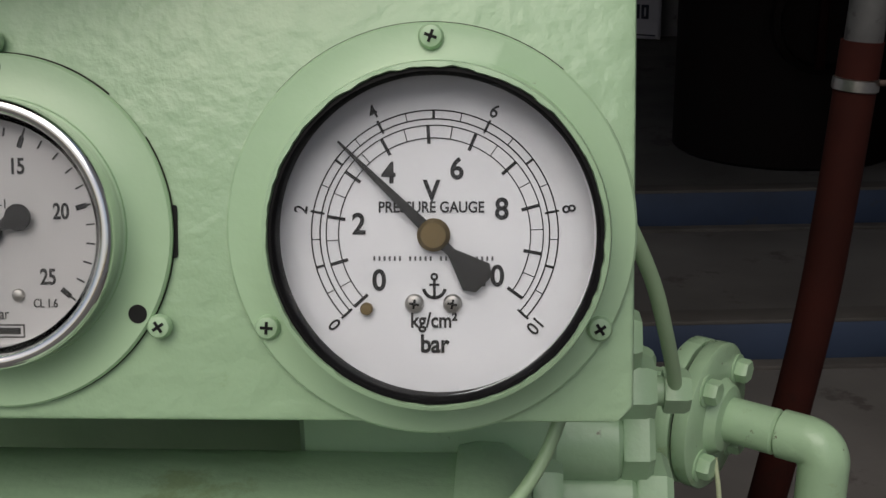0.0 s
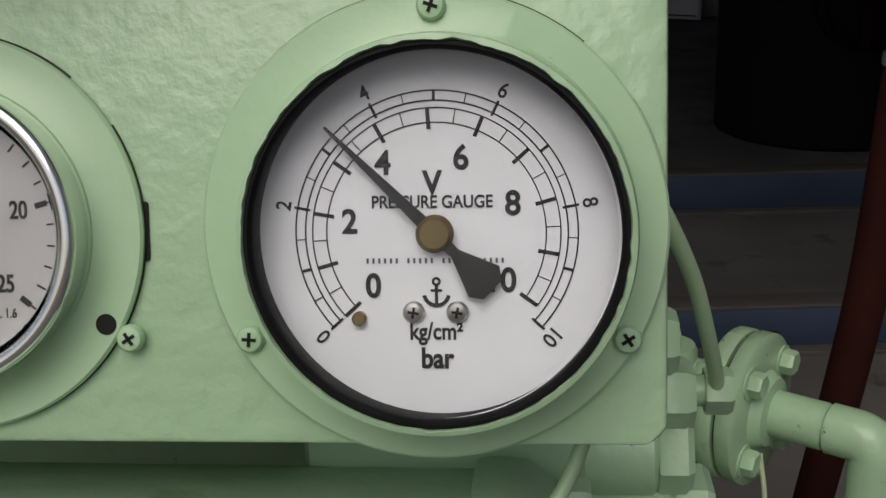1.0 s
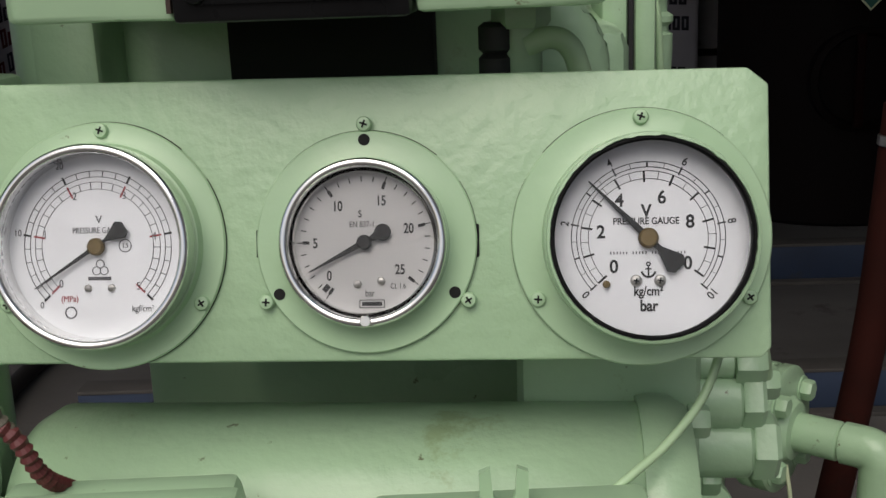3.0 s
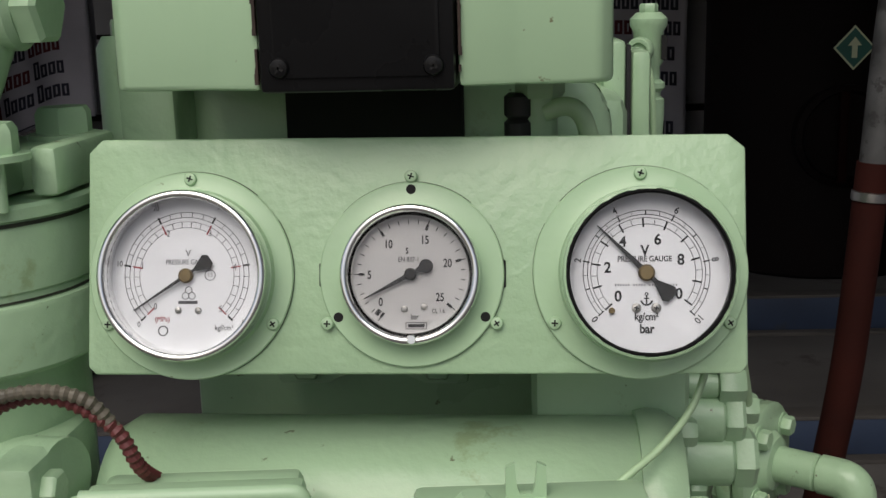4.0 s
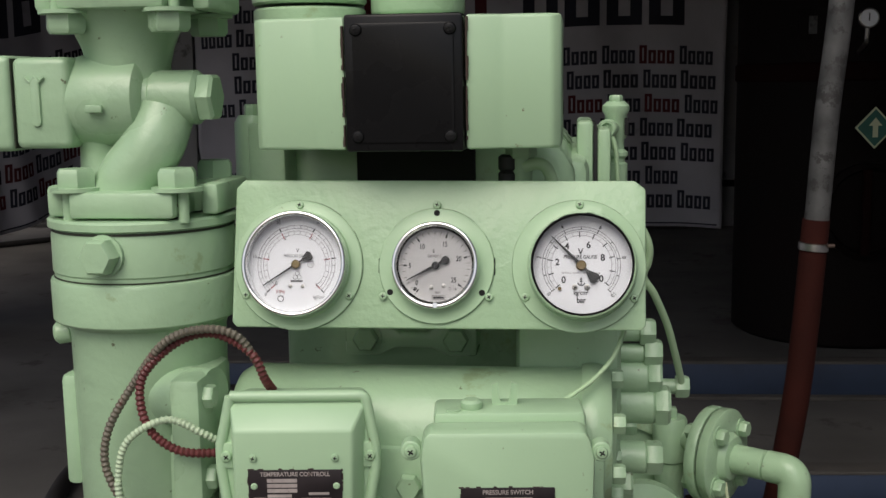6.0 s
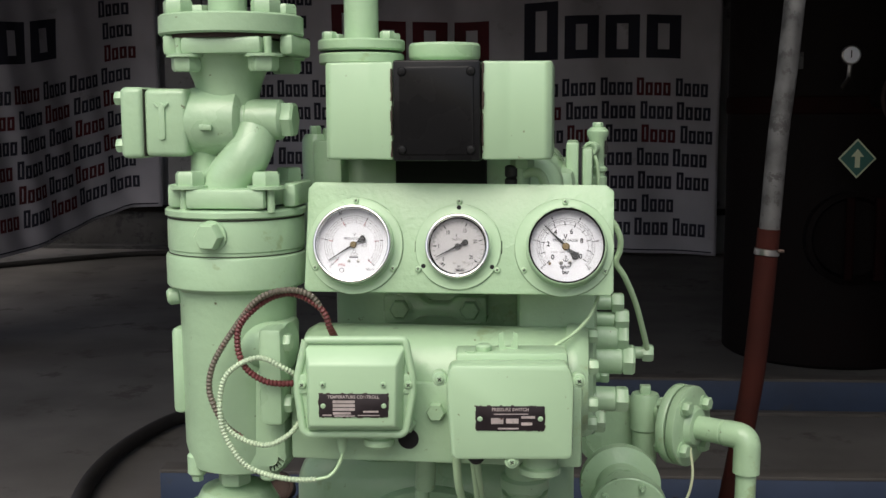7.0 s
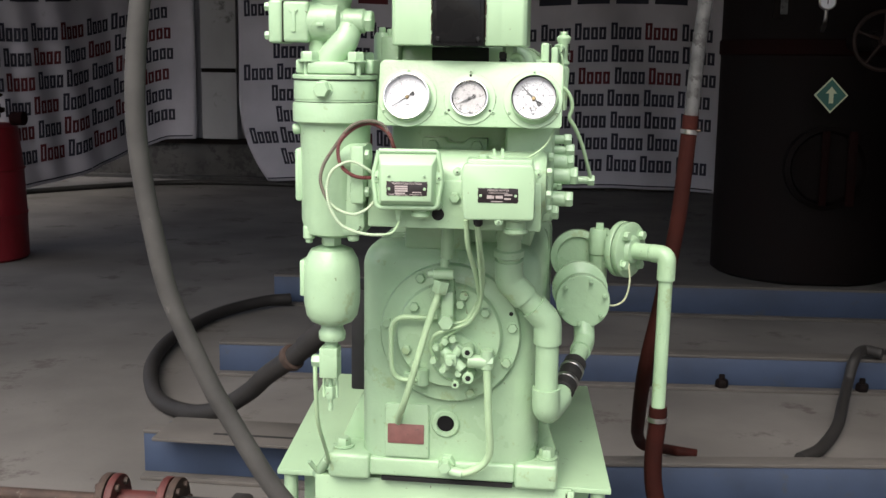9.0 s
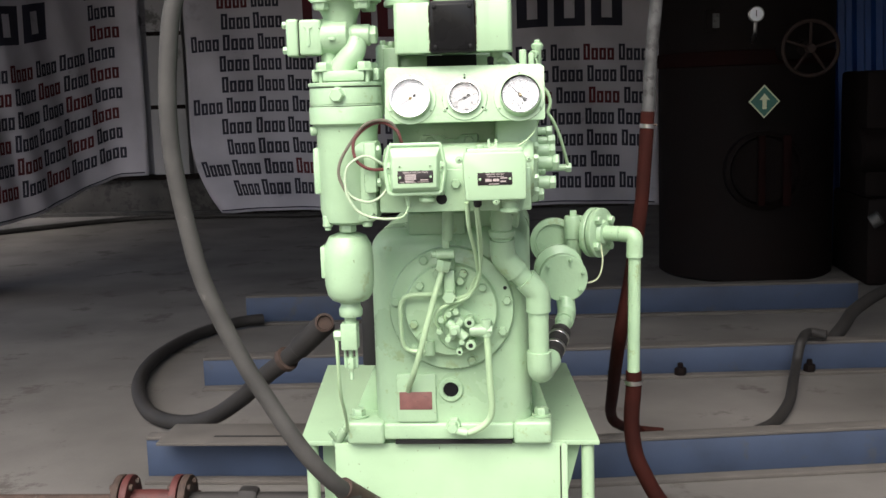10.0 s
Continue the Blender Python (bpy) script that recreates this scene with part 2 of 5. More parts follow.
def sweep(pts, r, seg=16, rib=0.0, bm=None):
    """A tube along the points; rib: every other ring is wider by this."""
    own = bmesh.new()
    P = [Vector(p) for p in pts]
    T = [(P[min(i + 1, len(P) - 1)] - P[max(i - 1, 0)]).normalized() for i in range(len(P))]
    side = T[0].orthogonal().normalized()
    rings = []
    for i, (p, t) in enumerate(zip(P, T)):
        side = (side - t * side.dot(t)).normalized()
        up = t.cross(side)
        rr = r * (1 + rib * (i % 2)) if not callable(r) else r(i / (len(P) - 1))
        rings.append([own.verts.new(p + (side * math.cos(2 * math.pi * k / seg) + up * math.sin(2 * math.pi * k / seg)) * rr) for k in range(seg)])
    for a, b in zip(rings, rings[1:]):
        for k in range(seg):
            own.faces.new((a[k], a[(k + 1) % seg], b[(k + 1) % seg], b[k]))
    own.faces.new(rings[0])
    own.faces.new(rings[-1])
    return join(bm, own)


def evenly(pts, step):
    """The line cut into equal steps."""
    out, left = [pts[0]], step
    for a, b in zip(pts, pts[1:]):
        d = (b - a).length
        at = left
        while at <= d:
            out.append(a + (b - a) * (at / d))
            at += step
        left = at - d
    return out


def slab(outline, y0, y1, bevel=0.0, bm=None, seg=2):
    """An outline in x and z, from y0 to y1."""
    own = bmesh.new()
    f = own.faces.new([own.verts.new((x, y0, z)) for x, z in outline])
    ext = bmesh.ops.extrude_face_region(own, geom=[f])
    bmesh.ops.translate(own, verts=[v for v in ext["geom"] if isinstance(v, bmesh.types.BMVert)], vec=(0, y1 - y0, 0))
    if bevel:
        bmesh.ops.recalc_face_normals(own, faces=own.faces)
        bmesh.ops.bevel(own, geom=own.edges[:], offset=bevel, segments=seg, profile=0.5, affect="EDGES")
    return join(bm, own)


def rounded(x0, x1, z0, z1, r, n=5):
    """A rounded rectangle's outline; r: one radius or four (from lower left, against the clock)."""
    rs = r if isinstance(r, (list, tuple)) else [r] * 4
    out = []
    for (cx, cz, a0), q in zip(((x0, z0, 180), (x1, z0, 270), (x1, z1, 0), (x0, z1, 90)), rs):
        mx, mz = cx + (q if cx == x0 else -q), cz + (q if cz == z0 else -q)
        for k in range(n + 1):
            a = radians(a0 + 90 * k / n)
            out.append((mx + q * math.cos(a), mz + q * math.sin(a)))
    return out


def bolt(parent, p, d, r, h, washer=0.0, material=None, name="bolt", turn=0.0):
    own = hexa(Vector(p), d, r, h, None, turn)
    if washer:
        lathe([(washer, -0.0005), (washer, h * 0.15), (r, h * 0.17)], p, d, 24, own)
    return part(name, own, material or cast, parent)


def letters(word, size, material, m, parent, name="lettering", depth=0.00015, squeeze=1.0, bold=0.0):
    """Raised printing: a word centred on m's origin, reading along x with z up, facing -y."""
    cu = bpy.data.curves.new("word", "FONT")
    cu.body, cu.size, cu.align_x, cu.align_y, cu.extrude = word, size, "CENTER", "CENTER", depth
    cu.offset = bold * size
    tmp = bpy.data.objects.new("word", cu)
    scene.collection.objects.link(tmp)
    me = bpy.data.meshes.new_from_object(tmp)
    bpy.data.objects.remove(tmp)
    bpy.data.curves.remove(cu)
    bm = bmesh.new()
    bm.from_mesh(me)
    bpy.data.meshes.remove(me)
    bm.transform(m @ pose(0, 0, 0, 90, 0, 0) @ Matrix.Diagonal((squeeze, 1, 1, 1)))
    return part(name, bm, material, parent, smooth=0)


# ---- setting ----
ground = tagged(part("floor", box(-60, 60, -60, 60, -0.3, 0.0), concrete, smooth=0), "dusty brownish grey concrete workshop floor", "floor", kind="structure")
YW = 11.35
wall_n = tagged(part("wall_north", box(-12, 3.34, YW, YW + 0.25, 0, 6.0), wall_grey, smooth=0), "grey painted back wall of the workshop", "wall", kind="structure")
# Side walls and roof stay out of view; added to block and shape daylight.
tagged(part("wall_west", box(-12.25, -12, 8.5, YW + 0.25, 0, 6.0), wall_grey, smooth=0), "unseen grey side wall, added to shape the light", "wall", kind="structure")
tagged(part("wall_east", box(3.35, 3.6, -5.0, YW + 0.25, 0, 6.0), wall_grey, smooth=0), "unseen grey side wall, added to shape the light", "wall", kind="structure")
tagged(part("ceiling", box(-6.3, 3.7, 0.0, YW + 0.3, 3.6, 3.7), roof_mat, smooth=0), "unseen dark sheet roof, added to shade the workshop", "ceiling", kind="structure")
pilaster = tagged(part("trim", box(-4.58, -4.13, YW - 0.16, YW - 0.002, 0.507, 3.59, 0.01), wall_grey), "grey pressed sheet wall pillar", "pillar", kind="structure")
plinth = tagged(part("trim", box(-11.9, 1.3, YW - 0.22, YW - 0.003, 0, 0.04), masonry), "dark stained kerb at the wall foot", "kerb", kind="structure")
tagged(part("wall_base", box(-11.9, 1.3, YW - 0.06, YW - 0.003, 0.041, 0.435, 0.004), masonry), "dark stained low masonry under the wall sheeting, darkened further for the banner's shade", "wall", kind="structure")
rail = tagged(part("trim", box(-11.9, 3.3, YW - 0.1, YW - 0.003, 0.44, 0.505), dark_steel), "dark steel sill along the wall", "sill", kind="structure")

for rx in (-4.90, -4.74, -4.02, -3.88, -3.70):
    tagged(part("trim", box(rx, rx + 0.05, YW - 0.035, YW - 0.002, 0.507, 3.59, 0.006), wall_grey), "raised rib of the grey wall sheeting", "rib", kind="structure")
for zb in (1.32, 2.22):
    tagged(part("trim", box(-4.575, -4.135, YW - 0.172, YW - 0.161, zb, zb + 0.05, 0.003), dark_steel), "dark strap across the wall pillar", "strap", kind="structure")

# ---- steel beams on the floor ----
def beam(y, x0, x1, h, deep, studs, skew):
    turn = Matrix.Translation((x0, y, 0)) @ Matrix.Rotation(skew, 4, "Z") @ Matrix.Translation((-x0, -y, 0))
    b = thing("steel_beam", (x0, y, 0), "blue painted steel channel beam lying on the concrete floor", "beam", "beams on the floor")
    part("web", box(x0, x1, y, y + 0.012, 0.016, h, 0.003), blue_paint, b, m=turn)
    part("top_flange", box(x0, x1, y - 0.004, y + deep, h, h + 0.014, 0.003), dust_top, b, "dust-covered top flange", m=turn)
    part("bottom_flange", box(x0, x1, y - 0.05, y + deep, 0.0, 0.016, 0.003), dust_top, b, "dusty bottom flange", m=turn)
    for sx in studs:
        nut = hexa((sx, y - 0.028, 0.016), (0, 0, 1), 0.03, 0.035)
        rod((sx, y - 0.028, 0.016), (sx, y - 0.028, 0.075), 0.014, 12, bm=nut)
        part("stud", nut, dark_steel, b, m=turn)
    return b


front = beam(1.62, -1.35, -0.10, 0.160, 0.06, [], 0.0)
part("cap_plate", box(-1.27, -0.50, 1.50, 1.74, 0.175, 0.187, 0.003), dust_top, front, "dusty steel plate on the beam")
part("plate_slot", box(-1.07, -0.74, 1.57, 1.585, 0.1872, 0.1885), shade_black, front)
part("rear_web", box(-1.31, -0.50, 1.768, 1.78, 0.0, 0.155, 0.003), blue_paint, front)
beam(1.575, 0.24, 3.2, 0.150, 0.07, [], 0.146)
beam(2.93, -1.52, 3.2, 0.145, 0.10, [0.53, 0.86, 1.50], 0.072)
beam(4.47, -1.70, 2.18, 0.172, 0.10, [], 0.055)

# ---- banners on the wall ----
def banner(name, label, px, foot, top, big, rows, drape, slip):
    """A hanging printed cloth. px(s): its line on the plan at s metres along; drape(s, z): folds; slip(s, z): the cloth's shift along and down."""
    b = thing(name, (*px(0.5)[:2], foot), label, "banner")
    length = big["length"]
    NS, NZ = int(length / 0.04), 72

    def at(s, z, lift=0.0):
        ds, dz = slip(s, z)
        x, y = px(s + ds)
        x2, y2 = px(s + ds + 0.02)
        n = Vector((y2 - y, -(x2 - x), 0)).normalized()
        return Vector((x, y, z + dz)) + n * (drape(s, z) + lift)
    bm = bmesh.new()
    grid = [[bm.verts.new(at(length * i / NS, foot + (top - foot) * k / NZ)) for k in range(NZ + 1)] for i in range(NS + 1)]
    for i in range(NS):
        for k in range(NZ):
            bm.faces.new((grid[i][k], grid[i + 1][k], grid[i + 1][k + 1], grid[i][k + 1]))
    cloth = part("cloth", bm, cloth_white, b, smooth=80)
    sol = cloth.modifiers.new("thick", "SOLIDIFY")
    sol.thickness, sol.offset = 0.004, -1
    inks = {0: bmesh.new(), 1: bmesh.new()}
    rnd = random.Random(4)

    def bar(s0, s1, z0, z1, which):
        n = max(1, int((s1 - s0) / 0.06))
        m = max(1, int((z1 - z0) / 0.1))
        g = [[inks[which].verts.new(at(s0 + (s1 - s0) * i / n, z0 + (z1 - z0) * k / m, 0.007)) for k in range(m + 1)] for i in range(n + 1)]
        for i in range(n):
            for k in range(m):
                inks[which].faces.new((g[i][k], g[i + 1][k], g[i + 1][k + 1], g[i][k + 1]))

    def word(s, z, cap, width, which):
        """Plain slotted blocks in place of the brand's lettering."""
        w = width / 4
        stem, th = w * (0.28 if cap > 0.4 else 0.33), cap * 0.15
        for j in range(4):
            a, c = s + j * w, s + (j + 0.84) * w
            hh = cap if j == 0 else cap * 0.74
            bar(a, a + stem, z, z + hh, which)
            bar(c - stem, c, z, z + hh, which)
            bar(a + stem, c - stem, z, z + th, which)
            bar(a + stem, c - stem, z + hh - th, z + hh, which)
    if big["span"]:
        a, c = big["span"]
        word(a, big["z"], big["cap"], (c - a) * 0.47, 1)
        word(a + (c - a) * 0.55, big["z"], big["cap"], (c - a) * 0.45, 0)
    k = 0
    z = rows["top"]
    while z > foot + 0.06:
        s = -0.80 + (0.40 if k % 2 else 0.0) + 0.03 * (k % 3)
        while s < length:
            for off, wd, which in ((0.0, 0.375, 1), (0.415, 0.355, 0)):
                a, c = s + off, s + off + wd
                hide = big["span"] and big["span"][0] - 0.2 < c and a < big["span"][1] + 0.2 and big["z"] - 0.20 < z < big["z"] + big["cap"] + 0.05
                if a > 0.05 and c < length - 0.05 and not hide:
                    word(a, z, rows["cap"], wd, which if rnd.random() < rows["red"] else 0)
            s += 0.80
        z -= rows["step"]
        k += 1
    s = 0.03
    while s < length - 0.12:
        bar(s, s + 0.1, foot + 0.030, foot + 0.045, 0)
        s += 0.1
    tagged(part("dark_print", inks[0], print_dark, b, "rows of dark printed blocks", smooth=80), kind="stuff")
    tagged(part("red_print", inks[1], print_red, b, "rows of dark red printed blocks", smooth=80), kind="stuff")
    return b


banner("printed_banner", "dirty white banner cloth with printed rows, hung on the wall",
       lambda s: (-4.03 + s, 11.02 + 0.02 * math.sin(s * 2.0)), 0.02, 3.5,
       {"length": 5.68, "span": (1.45, 5.33), "z": 2.13, "cap": 0.62}, {"top": 3.242, "step": 0.252, "cap": 0.190, "red": 0.22},
       lambda s, z: 0.05 * math.sin(s * 3.1 + z * 0.8) + 0.028 * math.sin(s * 8 + z * 2.5) + 0.03 * math.sin(z * 5 + s) * max(0, 1 - z) + 0.10 * max(0, 0.35 - z),
       lambda s, z: (0.36 * max(0.0, 1.0 - z) ** 2 * max(0.0, 1 - s / 2.2) ** 2, 0.03 * math.sin(s * 1.7)))
LP = curve_points([(-8.6, 7.4, 0), (-7.3, 7.75, 0), (-6.4, 8.40, 0), (-5.88, 9.20, 0), (-5.66, 9.80, 0), (-5.44, 10.38, 0), (-5.20, 10.86, 0), (-4.98, 11.05, 0), (-4.63, 11.10, 0)], 24)
LS = [0.0]
for a, b in zip(LP, LP[1:]):
    LS.append(LS[-1] + (b - a).length)


def along(s):
    x = np.interp(s, LS, [p.x for p in LP])
    y = np.interp(s, LS, [p.y for p in LP])
    if s > LS[-1]:
        x += s - LS[-1]
    return float(x), float(y)


def sag(s, z):
    """The billowing cloth hangs lower towards its free end."""
    d = LS[-1] - s
    return 0.0, float(np.interp(d, (0, 0.37, 0.65, 1.2, 1.7, 2.4, 6.0), (0.0, -0.01, -0.10, -0.28, -0.41, -0.47, -0.48))) * (1 - 0.15 * z)


banner("printed_banner", "dirty white banner cloth with printed rows, billowing away from the wall", along, 0.51, 3.55,
       {"length": LS[-1], "span": (LS[-1] - 5.2, LS[-1] - 1.15), "z": 2.36, "cap": 0.55}, {"top": 3.44, "step": 0.245, "cap": 0.180, "red": 0.42},
       lambda s, z: 0.02 * math.sin(s * 6 + z) + 0.015 * math.sin(s * 13 + z * 3), sag)

# ---- gauge panel ----
PANEL = pose(0, 0, 1.48, -14, 0, 0)
GV = -0.0498
panel = thing("gauge_panel", (0, 0.0, 1.385), "pale green painted steel panel carrying three pressure gauges", "panel")
part("plate", slab([(-0.1695, -0.0970), (-0.1655, -0.1010), (0.1635, -0.1000), (0.1675, -0.0960), (0.1675, 0.0125), (0.159, 0.0195), (-0.1625, 0.0215), (-0.1695, 0.0145)], 0.0, 0.004, 0.0012), paint_rough, panel, m=PANEL)
part("mounting_bracket", box(-0.12, -0.08, 0.005, 0.07, -0.045, -0.037, 0.001), cast, panel, m=PANEL)
part("mounting_bracket", box(0.08, 0.12, 0.005, 0.07, -0.045, -0.037, 0.001), cast, panel, m=PANEL)
# No hole is cut: black slivers paint its shade beside the flange.
slot = slab(rounded(-0.002, 0.0000, -0.007, 0.007, 0.0008), -0.0006, 0.0)
part("cut_edge_shade", slot, shade_black, panel, "black sliver for the shade where the panel hole shows beside a gauge flange", m=PANEL @ pose(0.0478, 0, GV))
slot = slab(rounded(0.0000, 0.002, -0.006, 0.006, 0.0008), -0.0006, 0.0)
part("cut_edge_shade", slot, shade_black, panel, m=PANEL @ pose(-0.0476, 0, GV))


def polar(r, deg):
    return r * math.sin(radians(deg)), r * math.cos(radians(deg))


def ring_band(bm, r0, r1, a0, a1, y, seg=64, depth=0.0002):
    """A flat arc band, standing just proud of the dial."""
    own = bmesh.new()
    rows = []
    for k in range(seg + 1):
        a = a0 + (a1 - a0) * k / seg
        (x0, z0), (x1, z1) = polar(r0, a), polar(r1, a)
        rows.append([own.verts.new(q) for q in ((x0, y, z0), (x1, y, z1), (x1, y - depth, z1), (x0, y - depth, z0))])
    for a, b in zip(rows, rows[1:]):
        for k in range(4):
            own.faces.new((a[k], a[(k + 1) % 4], b[(k + 1) % 4], b[k]))
    own.faces.new(rows[0])
    own.faces.new(rows[-1])
    return join(bm, own)


def tick(bm, r0, r1, deg, w, y, depth=0.0002):
    own = box(-w / 2, w / 2, y - depth, y, r0, r1)
    own.transform(Matrix.Rotation(radians(deg), 4, "Y"))
    return join(bm, own)


def screw(parent, x, z, r, m, turn=20, y=0.0, material=None, name="screw", cross=True):
    """A round-headed cross screw on the face y."""
    own = lathe([(r, 0), (r, r * 0.35), (r * 0.82, r * 0.62), (r * 0.4, r * 0.72), (0, r * 0.74)], (x, y, z), (0, -1, 0), 20)
    s = part(name, own, material or paint, parent, m=m)
    if cross:
        own = box(-r * 0.5, r * 0.5, -0.0001, 0.0003, -r * 0.12, r * 0.12)
        box(-r * 0.12, r * 0.12, -0.0001, 0.0003, -r * 0.5, r * 0.5, bm=own)
        own.transform(pose(x, y - r * 0.75, z) @ Matrix.Rotation(radians(turn), 4, "Y"))
        c = bmesh.new()
        join(c, own)
        part("cross_slot", c, shade_black, s, m=m)
    return s


def gauge(cx, kind):
    m = PANEL @ pose(cx, 0, GV)
    o = m @ Vector((0, 0, 0))
    spec = {"left": ("chrome-rimmed round pressure gauge with red and black scales, needle near zero", 0.0535, 0.0415, 0.0388),
            "middle": ("small chrome-rimmed pressure gauge with greyish dial, needle just above zero", 0.0470, 0.0336, 0.0294),
            "right": ("white round pressure gauge, chipped green rim, black ring, needle near three", 0.0532, 0.0406, 0.0384)}[kind]
    g = thing("pressure_gauge", o, spec[0], "gauge", "gauges on the panel")
    R, B, D = spec[1:]
    top = {"left": 0.021, "middle": 0.013, "right": 0.027}[kind]
    bx = 0.0022 if kind == "right" else 0.0
    ox, oz = (-0.0006, 0.0004) if kind == "right" else (0.0, 0.0)
    # flange and case, turned out of one profile
    fl = lathe([(R - 0.004, 0.0002), (R - 0.0025, 0.0011), (R, 0.0011), (R, 0.0020), (R - 0.0006, 0.0027), (B + 0.0048, 0.0027), (B + 0.0028, 0.0038), (B + 0.0020, top * (0.45 if kind == "right" else 0.30)), (B + 0.0018, top * (0.62 if kind == "right" else 0.36)), (B - 0.0002, top * (0.64 if kind == "right" else 0.38))],
               (0, 0, 0), (0, -1, 0), 96, caps=False)
    for v in fl.verts:
        if math.hypot(v.co.x, v.co.z) > B + 0.0045:
            v.co.x += ox
            v.co.z += oz
        else:
            v.co.x += bx
    part("flange", fl, paint, g, m=m)
    # Dark arcs paint the shade line under the flange's edge.
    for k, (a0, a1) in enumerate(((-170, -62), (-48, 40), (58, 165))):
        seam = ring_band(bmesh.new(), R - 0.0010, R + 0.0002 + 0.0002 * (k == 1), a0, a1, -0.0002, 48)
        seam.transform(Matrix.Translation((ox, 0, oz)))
        part("flange_shade_line", seam, grime_shade, g, "dark line painting the shade under the flange's edge", m=m, smooth=0)
    yd = {"left": -0.0090, "middle": -0.0050, "right": -0.0135}[kind]
    if kind == "right":
        own = lathe([(B + 0.0014, top * 0.60), (B + 0.0013, top * 0.90), (B + 0.0008, top * 0.98), (B - 0.0003, top), (B - 0.0006, top * 0.93)], (0, 0, 0), (0, -1, 0), 220, caps=False)
        for v in own.verts:
            rr = math.hypot(v.co.x, v.co.z)
            if rr < B + 0.0004:
                f = 1 + 0.014 * noise.noise(Vector((v.co.x * 330, v.co.z * 330, 3)))
                v.co.x *= f
                v.co.z *= f
        part("rim", own, paint, g, "green painted rim with a chipped edge", m=m @ pose(bx, 0, 0))
        part("black_ring", lathe([(B - 0.0002, top * 0.9), (B - 0.0006, top * 0.965), (B - 0.0014, top * 0.97), (D + 0.0002, top * 0.94), (D - 0.0001, top * 0.91), (D + 0.0012, 0.0128)], (0, 0, 0), (0, -1, 0), 96, caps=False), ring_black, g, m=m @ pose(bx, 0, 0))
        dm, yg = dial_white, -top * 0.80
    else:
        part("rim", lathe([(B + 0.0012, top * 0.30)] + [(B - 0.0004 + 0.0020 * math.cos(radians(a)), top * 0.93 + 0.0019 * math.sin(radians(a))) for a in range(-20, 181, 20)] + [(D + 0.0003, top * 0.78), (D + 0.0001, -yd - 0.0008)], (0, 0, 0), (0, -1, 0), 96, caps=False),
             chrome, g, "polished steel rim", m=m)
        dm, yg = (dial_white if kind == "left" else dial_grey), -top * 0.72
    m0, m = m, m @ pose(bx * 0.6, 0, 0)
    part("dial", lathe([(D + 0.0016, -yd - 0.0012), (D + 0.0016, -yd), (0, -yd)], (0, 0, 0), (0, -1, 0), 96), dm, g, m=m)
    pane = part("glass", lathe([(0, 0), (D + 0.0003, 0), (D + 0.0003, 0.0016), (0, 0.0016)], (0, yg, 0), (0, -1, 0), 64), glass, g, m=m)
    pane.visible_shadow = False
    black, red, grey = bmesh.new(), bmesh.new(), bmesh.new()
    y = yd

    def txt(word, u, v, cap, material=ink, deg=0.0, squeeze=1.0, bold=0.0):
        letters(word, cap / 0.70, material, m @ pose(u, y - 0.0001, v) @ Matrix.Rotation(radians(deg), 4, "Y"), g, squeeze=squeeze, bold=bold)
    if kind == "right":
        u = 1 / 7050
        for r in (216, 201):
            ring_band(black, (r - 1.2) * u, (r + 1.2) * u, -132, 132, y)
        for r in (190, 168):
            ring_band(black, (r - 1.0) * u, (r + 1.0) * u, -132, 126, y)
        for k in range(21):
            a = -132 + 264 * k / 20
            tick(black, 201 * u, 216 * u, a, (4.5 if k % 2 == 0 else 1.6) * u, y)
            if k % 4 == 0:
                tick(black, 196 * u, 221 * u, a, 4 * u, y)
            a = -132 + 258 * k / 20
            tick(black, (168 if k % 2 else 158) * u, 190 * u, a, (1.6 if k % 2 else 6) * u, y)
        for k, w in enumerate(("0", "2", "4", "6", "8", "10")):
            a = -132 + 52.8 * k
            x, z = polar(237 * u, a)
            txt(w, x, z, 23 * u, deg=a, squeeze=0.9, bold=0.015)
        for w, dx, dz in (("0", -97, -82), ("2", -132, 17), ("4", -79, 106), ("6", 40, 113), ("8", 118, 43), ("10", 98, -74)):
            txt(w, dx * u, dz * u, 36 * u, squeeze=0.95, bold=0.026)
        txt("V", -4 * u, 75 * u, 35 * u, squeeze=0.9, bold=0.03)
        txt("PRESSURE GAUGE", -5 * u, 47 * u, 19 * u, squeeze=0.86, bold=0.02)
        txt("kg/cm²", -1 * u, -152 * u, 26 * u, squeeze=0.82, bold=0.024)
        txt("bar", 0, -194 * u, 31 * u, squeeze=0.86, bold=0.03)
        for j in range(24):
            if j not in (6, 12, 18):
                box((-107 + 9 * j) * u, (-103.5 + 9 * j) * u, y - 0.0002, y, -46 * u, -38 * u, bm=grey)
        eye = ring_band(bmesh.new(), 3 * u, 7 * u, 0, 360, y, 20)
        eye.transform(Matrix.Translation((0, 0, -74 * u)))
        join(black, eye)
        lo = box(-2.5 * u, 2.5 * u, y - 0.0002, y, -112 * u, -80 * u)
        box(-9 * u, 9 * u, y - 0.0002, y, -90 * u, -86 * u, bm=lo)
        join(black, lo)
        arc = ring_band(bmesh.new(), 16 * u, 22 * u, 100, 260, y, 16)
        arc.transform(Matrix.Translation((0, 0, -92 * u)))
        join(black, arc)
        needle_deg, hub_r, hub_m = -45.5, 29 * u, brass
        tip, tail, w0, w1, w2 = 232 * u, 122 * u, 4 * u, 22 * u, 33 * u
        for dx in (-35, 32):
            screw(g, dx * u, -121 * u, 17 * u, m, 10, y, steel)
